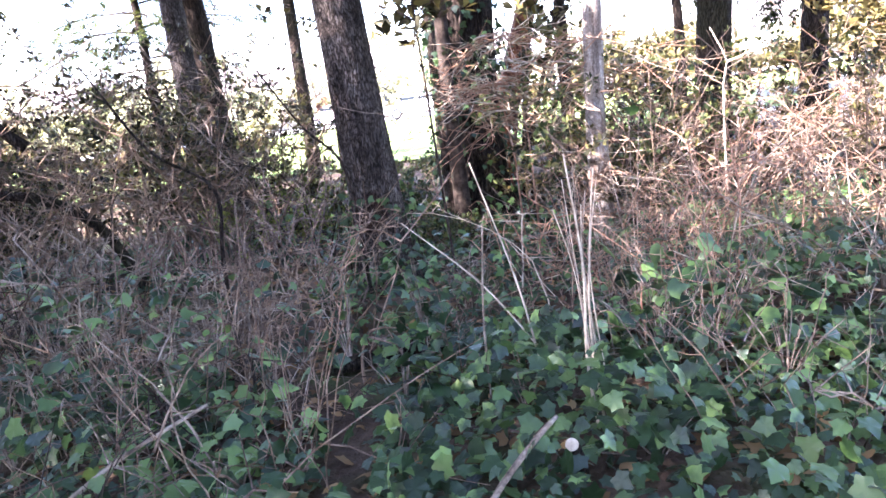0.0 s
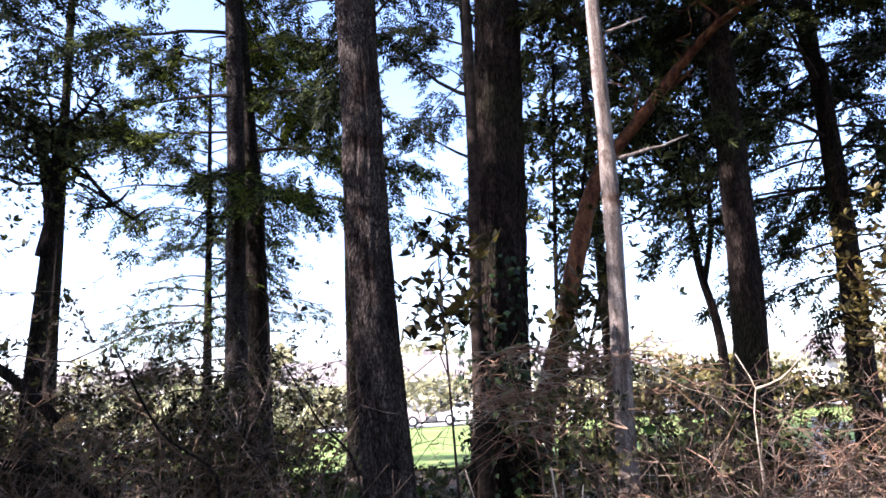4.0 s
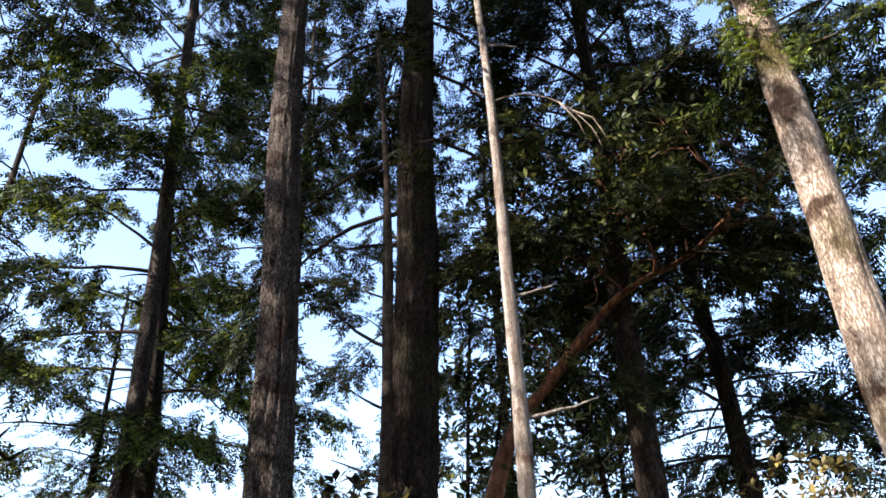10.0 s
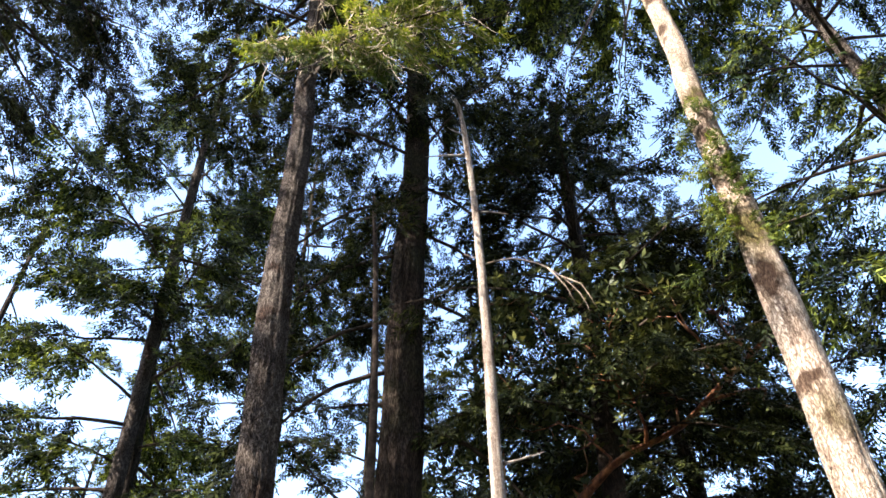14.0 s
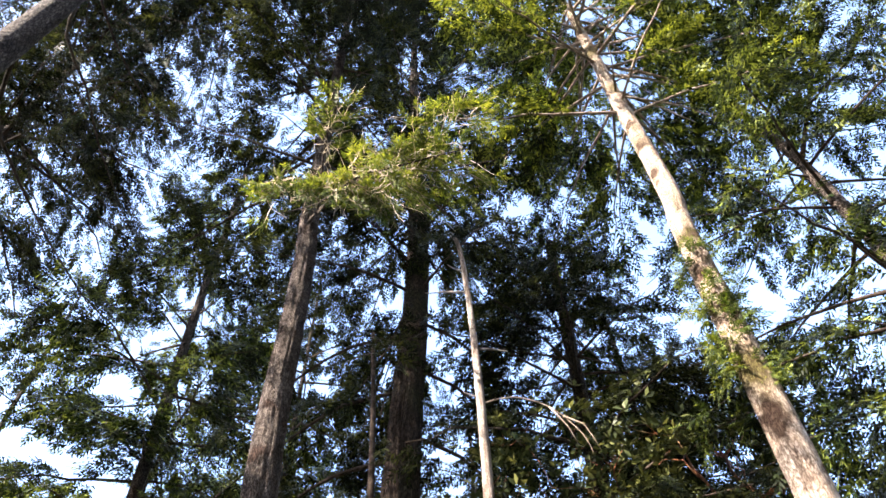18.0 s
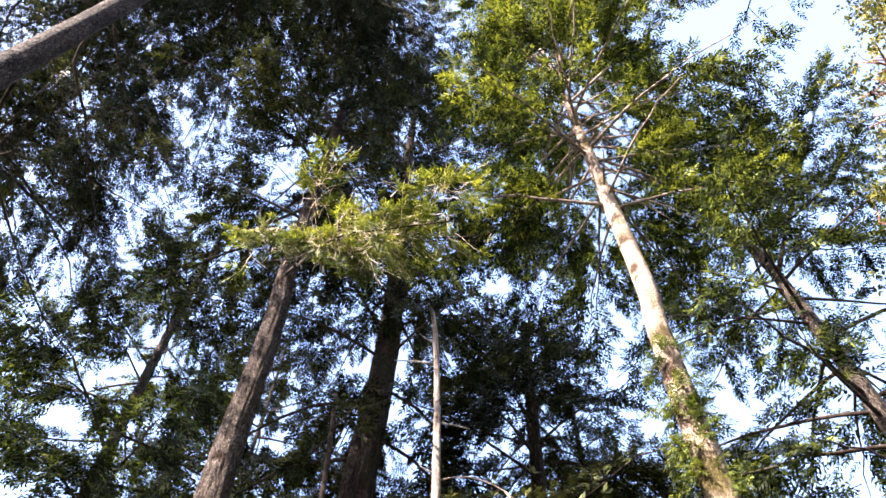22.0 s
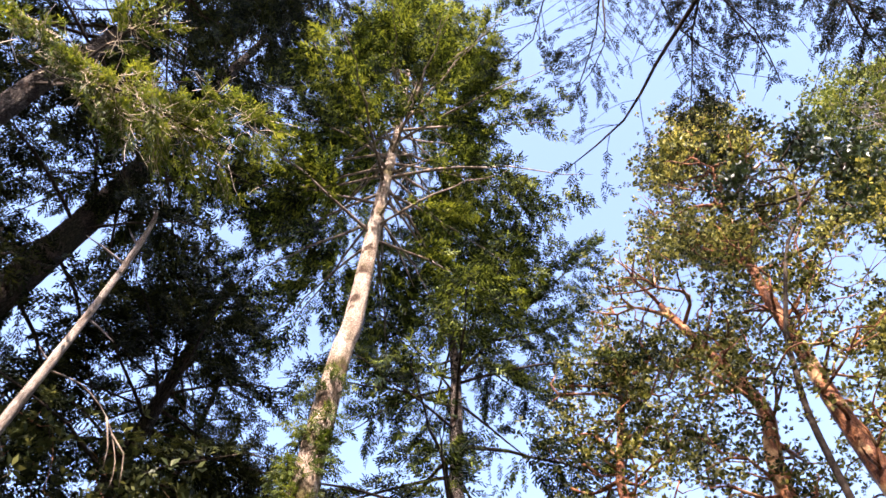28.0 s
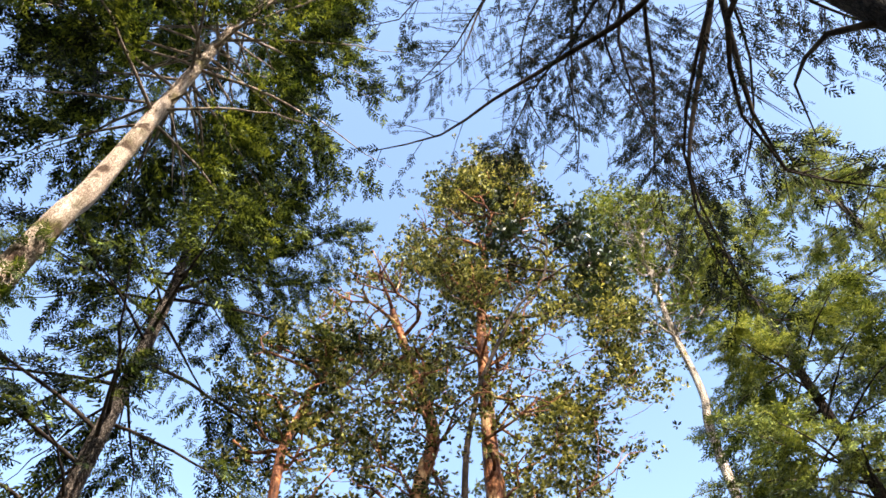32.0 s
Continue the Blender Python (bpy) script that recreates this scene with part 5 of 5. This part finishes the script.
# ---- foreground: sticks, canes, brush, climbing ivy ----
def stick(label, points, r0, r1, material, name="stick", group="loose sticks", sides=7, step=0.08):
    line = np.array([tuple(q) for q in smooth_line(points, step)])
    rng = np.random.default_rng(int(abs(points[0][0] * 1000)) + 3)
    rad = np.linspace(r0, r1, len(line)) * rng.uniform(0.88, 1.14, len(line))
    v, f = tube(line, rad, sides)
    ob = thing(name, points[0], label, "stick", group)
    under("shaft", mesh_of("shaft", v.tolist(), f, material, True), ob)
    return ob


stick("bleached upright dead stalk among brambles", [(0.45, 3.1, -0.1), (0.42, 3.13, 0.35), (0.44, 3.14, 0.8), (0.4, 3.15, 1.3)], 0.009, 0.004, TWIG_PALE, "dead_stalk", "dead stalks")
stick("bleached split dead stalk beside a taller one", [(0.5, 3.2, -0.1), (0.46, 3.18, 0.5), (0.5, 3.17, 1.0), (0.53, 3.17, 1.22)], 0.007, 0.003, TWIG_PALE, "dead_stalk", "dead stalks")
for k in range(7):
    stick("thin bleached stem in a fanned bunch", [(0.46 + 0.01 * k, 3.2 + 0.02 * (k % 3), 0.2), (0.45 + 0.012 * (k - 3), 3.2 + 0.03 * (k % 3), 0.75 + 0.03 * (k % 2)), (0.45 + 0.035 * (k - 3), 3.22 + 0.04 * (k % 3), 1.05 + 0.06 * (k % 4))], 0.004, 0.002, (TWIG_PALE, TWIG_GREY)[k % 2], "dead_stalk", "dead stalks")
stick("thin pale upright stem rising from ivy", [(-0.02, 3.4, -0.05), (-0.01, 3.4, 0.5), (0.04, 3.4, 1.0)], 0.007, 0.004, TWIG_GREY, "dead_stalk", "dead stalks")
stick("slanting pale thin stem", [(0.32, 3.7, 0.0), (0.22, 3.75, 0.6), (0.05, 3.8, 1.25)], 0.007, 0.003, TWIG_PALE, "dead_stalk", "dead stalks")
stick("slanting pale thin stem crossing others", [(0.36, 3.9, 0.1), (0.05, 3.95, 0.55), (-0.35, 4.0, 0.95)], 0.006, 0.003, TWIG_PALE, "dead_stalk", "dead stalks")
stick("grey leaning broken stick in the ivy", [(-0.27, 2.22, 0.05), (-0.16, 2.3, 0.22), (0.02, 2.44, 0.34), (0.148, 2.55, 0.388)], 0.013, 0.009, TWIG_GREY)
stick("dark reddish fallen log half under ivy", [(-0.95, 4.35, 0.02), (-0.45, 4.4, 0.06), (0.0, 4.42, 0.04)], 0.05, 0.035, BARK_DARK, "log", "logs")
stick("dark forked dead branch", [(-1.56, 4.78, -0.05), (-1.55, 4.78, 0.7), (-1.52, 4.79, 1.2), (-1.84, 4.68, 1.5), (-2.1, 4.57, 2.04)], 0.018, 0.006, BARK_DARK, "dead_branch", "dead branches")
stick("dark slanting dead branch", [(-0.66, 5.44, 0.1), (-0.71, 5.46, 1.12), (-0.97, 5.43, 1.49), (-1.22, 5.38, 1.93)], 0.016, 0.006, BARK_DARK, "dead_branch", "dead branches")
stick("thick leaning limb through the thicket", [(-3.3, 6.2, 1.6), (-3.6, 6.05, 1.95), (-3.9, 5.86, 2.2), (-4.4, 5.5, 2.45)], 0.05, 0.03, BARK_DARK, "dead_branch", "dead branches")
stick("low leaning limb through the thicket", [(-2.7, 6.7, 0.0), (-3.1, 6.6, 0.9), (-3.7, 6.3, 1.25), (-4.6, 6.0, 1.3)], 0.055, 0.035, BARK_DARK, "dead_branch", "dead branches")
stick("pale bramble cane arching over the ivy", [(-2.3, 2.6, 0.0), (-1.92, 2.86, 0.15), (-1.69, 2.98, 0.27), (-1.3, 3.1, 0.42)], 0.013, 0.008, TWIG_GREY)
stick("pale forked twig before a dark trunk", [(2.42, 6.0, 0.3), (2.44, 6.03, 1.37), (2.47, 6.01, 1.55), (2.36, 6.06, 1.84)], 0.01, 0.004, TWIG_PALE, "dead_branch", "dead branches")
stick("pale side twig of a bare shrub", [(2.47, 6.01, 1.55), (2.65, 5.93, 1.62), (2.83, 5.85, 1.81)], 0.01, 0.004, TWIG_PALE, "dead_branch", "dead branches")
stick("pale twig lying against a fir trunk", [(-0.25, 5.85, 1.3), (-0.34, 5.79, 1.48), (-0.52, 5.77, 1.53), (-0.72, 5.76, 1.6)], 0.004, 0.002, TWIG_GREY, "dead_branch", "dead branches")


def cut_stump():
    ob = thing("cut_stem", (0.22, 2.66, 0), "sawn stem with a pale round cut face", "stump")
    v, f = tube([(0.26, 2.7, -0.05), (0.24, 2.66, 0.12), (0.208, 2.6, 0.232)], (0.034, 0.032, 0.028), 14)
    under("stem", mesh_of("stem", v.tolist(), f, BARK_DARK, True), ob)
    d = Vector((-0.08, -0.75, 0.65)).normalized()
    m = Matrix.Translation((0.205, 2.595, 0.237)) @ d.to_track_quat("Z", "Y").to_matrix().to_4x4()
    bm = bmesh.new()
    bmesh.ops.create_cone(bm, cap_ends=True, segments=16, radius1=0.028, radius2=0.026, depth=0.008, matrix=m)
    me = bpy.data.meshes.new("cut_face")
    bm.to_mesh(me)
    bm.free()
    me.materials.append(TWIG_PALE)
    under("cut_face", me, ob, "pale fresh sawn wood")


cut_stump()


def bramble(label, cx, cy, w, h, canes, seed, materials, name="bramble", flat_part=0.25, rad=0.0056):
    """A heap of long crossing canes, each its own piece, with small side twigs."""
    rng = np.random.default_rng(seed)
    b = thing(name, (cx, cy, 0), label, "bramble", "bramble heaps")
    for k in range(canes):
        a = rng.uniform(0, 2 * math.pi)
        d = np.array((math.cos(a), math.sin(a) * 0.8, 0))
        c = np.array((cx, cy, 0)) + np.array((rng.normal(0, 0.35) * w, rng.normal(0, 0.3) * w, 0))
        if rng.uniform() < flat_part:
            ln = rng.uniform(0.3, 0.8) * w
            u = np.linspace(-0.5, 0.5, 8)[:, None]
            line = c + d * ln * u + np.cumsum(rng.normal(0, 0.03, (8, 3)), axis=0)
            line[:, 2] = np.maximum(0.0, rng.uniform(0.02, 1) ** 1.5 * h + rng.normal(0, 0.4) * h * u[:, 0] + np.cumsum(rng.normal(0, 0.025, 8)))
        else:
            u = np.linspace(0, 1, 8)[:, None]
            top = h * rng.uniform(0.55, 1.25)
            line = c + d * rng.uniform(0.1, 0.75) * h * u ** 2.2 + np.cumsum(rng.normal(0, 0.022, (8, 3)), axis=0) * u ** 0.5
            line[:, 2] = top * (1.3 * u[:, 0] - rng.uniform(0.25, 0.75) * u[:, 0] ** 3)
        r = rad * rng.uniform(0.5, 1.0) * (1.0 + 1.4 * rng.uniform() ** 3)
        many = [(line, np.linspace(r, r * 0.4, 8))]
        for j in range(rng.integers(3, 8)):
            i = rng.integers(1, 8)
            td = rng.normal(0, 1, 3) * (1, 1, 0.7) + (0, 0, 0.2)
            td /= np.linalg.norm(td)
            e = line[i] + td * rng.uniform(0.08, 0.32) * np.linspace(0, 1, 3)[:, None]
            many.append((e, (r * 0.55, r * 0.4, r * 0.25)))
        under("cane", tubes_mesh("cane", many, materials[k % len(materials)], 4, True), b)
    return b


# BARK_LIMB in these three heaps puts floor shadow into the cane colour.
bramble("heap of dry brown bramble canes on the floor", -1.9, 3.5, 1.9, 0.6, 24, 901, (TWIG_BROWN, BARK_LIMB, TWIG_BROWN), flat_part=0.6)
bramble("flat heap of brown dead canes on bare soil", -1.25, 2.75, 1.5, 0.35, 22, 911, (TWIG_BROWN, BARK_LIMB, TWIG_BROWN), flat_part=0.8)
bramble("dense dead canes at the ivy's edge, darkened as if shadowed", -1.7, 3.1, 1.8, 0.5, 22, 912, (BARK_LIMB, TWIG_BROWN, BARK_LIMB), flat_part=0.7)
bramble("heap of dry brown bramble canes", -2.8, 4.3, 2.2, 0.9, 32, 902, (TWIG_BROWN, TWIG_BROWN, TWIG_GREY))
bramble("loose grey bramble canes in ivy", -1.6, 4.5, 1.2, 0.5, 26, 903, (TWIG_GREY, TWIG_BROWN))
bramble("loose bramble canes in ivy", 1.3, 4.3, 2.0, 0.6, 30, 904, (TWIG_BROWN, TWIG_RED, TWIG_GREY))
bramble("sunlit reddish bramble canes", 2.3, 5.0, 2.4, 1.1, 70, 905, (TWIG_RED, TWIG_BROWN, TWIG_RED, TWIG_PALE, TWIG_BROWN))
bramble("sunlit reddish bramble canes by the trunks", 3.4, 5.6, 2.4, 1.3, 60, 906, (TWIG_RED, TWIG_BROWN, TWIG_RED, TWIG_PALE, TWIG_BROWN))
bramble("tangled grey canes in the thicket", -3.6, 6.4, 2.6, 1.8, 42, 907, (TWIG_BROWN, TWIG_GREY, TWIG_BROWN))
bramble("tangled grey canes before the firs", -2.7, 6.9, 2.0, 1.2, 34, 908, (TWIG_BROWN, TWIG_GREY))
bramble("few dry canes on the ivy", 1.7, 3.0, 1.4, 0.3, 10, 909, (TWIG_BROWN, TWIG_GREY))
bramble("tangled brown canes between trunks", 1.5, 5.6, 1.4, 0.7, 34, 910, (TWIG_BROWN, TWIG_RED))


def hanging_brush(label, cx, cy, cz, w, h, n, seed):
    """Dead fine brush caught in front of a trunk: reddish twigs lying almost level."""
    rng = np.random.default_rng(seed)
    b = thing("hanging_brush", (cx, cy, cz - h), label, "brush", "dead brush")
    spine = np.array([(cx + 0.32, cy, -0.05), (cx + 0.3, cy, cz * 0.5), (cx + 0.2, cy, cz)])
    v, f = tube(spine, (0.012, 0.01, 0.006), 5)
    under("stem", mesh_of("stem", v.tolist(), f, TWIG_RED, True), b)
    for k in range(n):
        s = np.array((cx + rng.uniform(-0.1, 0.45) * w, cy + rng.normal(0, 0.12), cz - rng.uniform(0, 1) ** 1.3 * h))
        d = np.array((rng.choice((-1, 1)), rng.normal(0, 0.4), rng.normal(-0.05, 0.3)))
        ln = rng.uniform(0.25, 0.75) * w
        u = np.linspace(0, 1, 6)[:, None]
        line = s + d * ln * u + rng.normal(0, 0.025, (6, 3)) * u
        line[:, 2] -= 0.12 * u[:, 0] ** 2
        many = [(line, np.linspace(0.0075, 0.003, 6))]
        for j in range(4):
            q = line[rng.integers(1, 6)]
            many.append((q + (d * rng.uniform(0.3, 1) + rng.normal(0, 0.5, 3)) * 0.2 * np.linspace(0, 1, 3)[:, None], (0.004, 0.003, 0.002)))
        under("twig", tubes_mesh("twig", many, (TWIG_RED, TWIG_PALE, TWIG_RED)[k % 3], 3, True), b)


hanging_brush("reddish dead brush hung before a dark trunk", 0.5, 7.0, 1.72, 0.75, 0.5, 60, 31)
hanging_brush("thin reddish dead brush before a dark trunk", 0.65, 7.0, 2.08, 0.7, 0.15, 26, 32)
hanging_brush("tangle of reddish twigs by the madrone", 1.3, 6.9, 1.95, 0.9, 0.5, 40, 33)


def climbing_ivy(label, cx, cy, r, h, n, seed):
    rng = np.random.default_rng(seed)
    a = rng.uniform(0, 2 * math.pi, n)
    z = rng.uniform(0, 1, n) ** 1.6 * h
    rr = r * (1 + 0.3 * np.exp(-z / 0.5)) + rng.uniform(0.02, 0.12, n)
    p = np.stack([cx + rr * np.cos(a), cy + rr * np.sin(a), z], 1)
    nn = np.stack([np.cos(a), np.sin(a), np.full(n, 0.5)], 1) + rng.normal(0, 0.3, (n, 3))
    way = np.stack([rng.normal(0, 0.5, n), rng.normal(0, 0.5, n), np.full(n, -1.0)], 1)
    ob = thing("climbing_ivy", (cx, cy, 0), label, "ivy", "climbing ivy")
    for k in range(7):
        u = np.linspace(0, 1, 10)
        va = rng.uniform(0, 2 * math.pi) + np.cumsum(rng.normal(0, 0.09, 10))
        vr = r * (1 + 0.3 * np.exp(-u * h / 0.5)) + 0.015
        v, f = tube(np.stack([cx + vr * np.cos(va), cy + vr * np.sin(va), u * h * rng.uniform(0.6, 1.0) - 0.02], 1), np.linspace(0.011, 0.004, 10), 5)
        under("vine", mesh_of("vine", v.tolist(), f, BARK_LIMB, True), ob)
    under("leaves", quads_mesh("leaves", placed(IVY_V, p, way, nn, rng.uniform(0.05, 0.1, n)), len(IVY_V), IVY_F, LEAF_IVY), ob, kind="stuff")


climbing_ivy("dark ivy round the foot of a large fir", 0.57, 8.48, 0.4, 3.2, 900, 41)
climbing_ivy("ivy at the foot of a grey fir", -0.55, 6.48, 0.26, 0.9, 260, 42)
climbing_ivy("ivy round the foot of a shaded conifer", 3.56, 8.82, 0.26, 1.6, 300, 43)


def leafy_plant(label, x, y, h, n, seed, size=0.12, leaf=LEAF_IVY):
    """A low broad-leaved plant: thin stems and large separate leaves."""
    rng = np.random.default_rng(seed)
    b = thing("broadleaf_plant", (x, y, 0), label, "plant", "broad-leaved plants")
    me = quads_mesh("leaf", IVY_V[None] * (1.0, 0.75, 1.0), len(IVY_V), IVY_F, LEAF_IVY_ONE, True)
    stems = []
    for k in range(n):
        p = Vector((x + rng.normal(0, 0.14), y + rng.normal(0, 0.14), h * rng.uniform(0.45, 1.0)))
        stems.append((np.array([(x, y, 0), ((x + p.x) / 2, (y + p.y) / 2, p.z * 0.6), tuple(p)]), (0.005, 0.004, 0.003)))
        o = under("leaf", me, b)
        o.matrix_basis = Matrix.Translation(p) @ Euler((rng.normal(0.35, 0.4), rng.normal(0, 0.4), rng.uniform(0, 6.28))).to_matrix().to_4x4() @ Matrix.Scale(size * rng.uniform(0.7, 1.3), 4)
    under("stem", tubes_mesh("stem", stems, TWIG_GREY, 4, True), b)


for px, py, ph, pn, sd in ((1.0, 3.8, 0.55, 16, 1), (1.25, 3.7, 0.5, 12, 2), (0.15, 3.3, 0.42, 7, 3), (-1.55, 4.1, 0.55, 9, 4), (-2.2, 4.3, 0.7, 12, 5), (-0.45, 3.6, 0.4, 7, 6), (-1.0, 3.4, 0.35, 6, 7),
                       (1.22, 4.85, 1.4, 4, 8), (-2.75, 4.0, 0.6, 9, 9), (1.9, 4.0, 0.5, 9, 10), (-2.5, 3.6, 0.6, 14, 14), (-2.0, 3.7, 0.55, 12, 15), (-3.0, 4.9, 0.9, 14, 16), (-1.7, 4.6, 0.7, 12, 17), (-2.6, 5.2, 0.9, 12, 18), (-1.2, 3.9, 0.5, 12, 19), (-0.8, 4.5, 0.5, 10, 20), (1.45, 3.3, 0.45, 14, 21), (0.6, 2.75, 0.3, 6, 11), (2.3, 4.6, 0.7, 8, 12), (-0.3, 4.9, 0.6, 9, 13)):
    leafy_plant("broad-leaved green plant among the canes", px, py, ph, pn, 800 + sd)
for px, py, ph, pn, sd in ((-2.6, 4.5, 0.8, 12, 1), (-2.1, 4.9, 0.75, 10, 2), (-3.1, 5.1, 0.95, 12, 3), (-1.5, 5.0, 0.6, 9, 4), (-3.4, 4.5, 0.8, 10, 5), (1.55, 4.1, 0.6, 10, 6), (1.1, 4.4, 0.65, 9, 7)):
    leafy_plant("tall plant with large round pale green leaves", px, py, ph, pn, 860 + sd, size=0.17)

# the nearest ivy leaves, each its own piece
leaf_me = [quads_mesh("ivy_leaf", (LOBED_V * (1, w, 1))[None], len(LOBED_V), LOBED_F, LEAF_IVY_ONE, True) for w in (0.85, 1.0, 1.15)]
ri = np.random.default_rng(66)
for k in range(300):
    az, d = ri.uniform(-13, 34), math.sqrt(ri.uniform(2.3 ** 2, 4.2 ** 2))
    x, y = polar(az, d)
    o = under("ivy_leaf", leaf_me[k % 3], ivy)
    z = ground_height(x, y) + ri.uniform(0.1, 0.4) + max(0.0, noise.noise(Vector((x * 1.1, y * 1.1, 21)))) * 0.45
    o.matrix_basis = Matrix.Translation((x, y, z)) @ Euler((ri.normal(0, 0.6), ri.normal(0.25, 0.55), ri.normal(-1.57, 1.4))).to_matrix().to_4x4() @ Matrix.Scale(ri.uniform(0.045, 0.09), 4)
tangle = ivy_patch(2200, 15, 4.0, 9.0, -42, -11, up=0.75)
under("trailing_leaves", quads_mesh("trailing_leaves", placed(IVY_V, *tangle), len(IVY_V), IVY_F, LEAF_IVY), ivy, kind="stuff")


def litter():
    rng = np.random.default_rng(3)
    n = 2600
    d = np.sqrt(rng.uniform(1.5 ** 2, 9 ** 2, n))
    a = np.radians(rng.uniform(-46, 46, n))
    p = np.stack([d * np.sin(a), d * np.cos(a), np.zeros(n)], 1)
    for q in p:
        q[2] = ground_height(q[0], q[1]) + rng.uniform(0.01, 0.05)
    nn = np.tile((0, 0, 1.0), (n, 1)) + rng.normal(0, 0.3, (n, 3))
    me = quads_mesh("leaf_litter", placed(IVY_V, p, rng.normal(size=p.shape) * (1, 1, 0.2), nn, rng.uniform(0.05, 0.11, n)), len(IVY_V), IVY_F, LEAF_DRY)
    tagged(new("leaf_litter", me), "brown fallen leaves littering the soil", "leaf litter", kind="stuff")


litter()
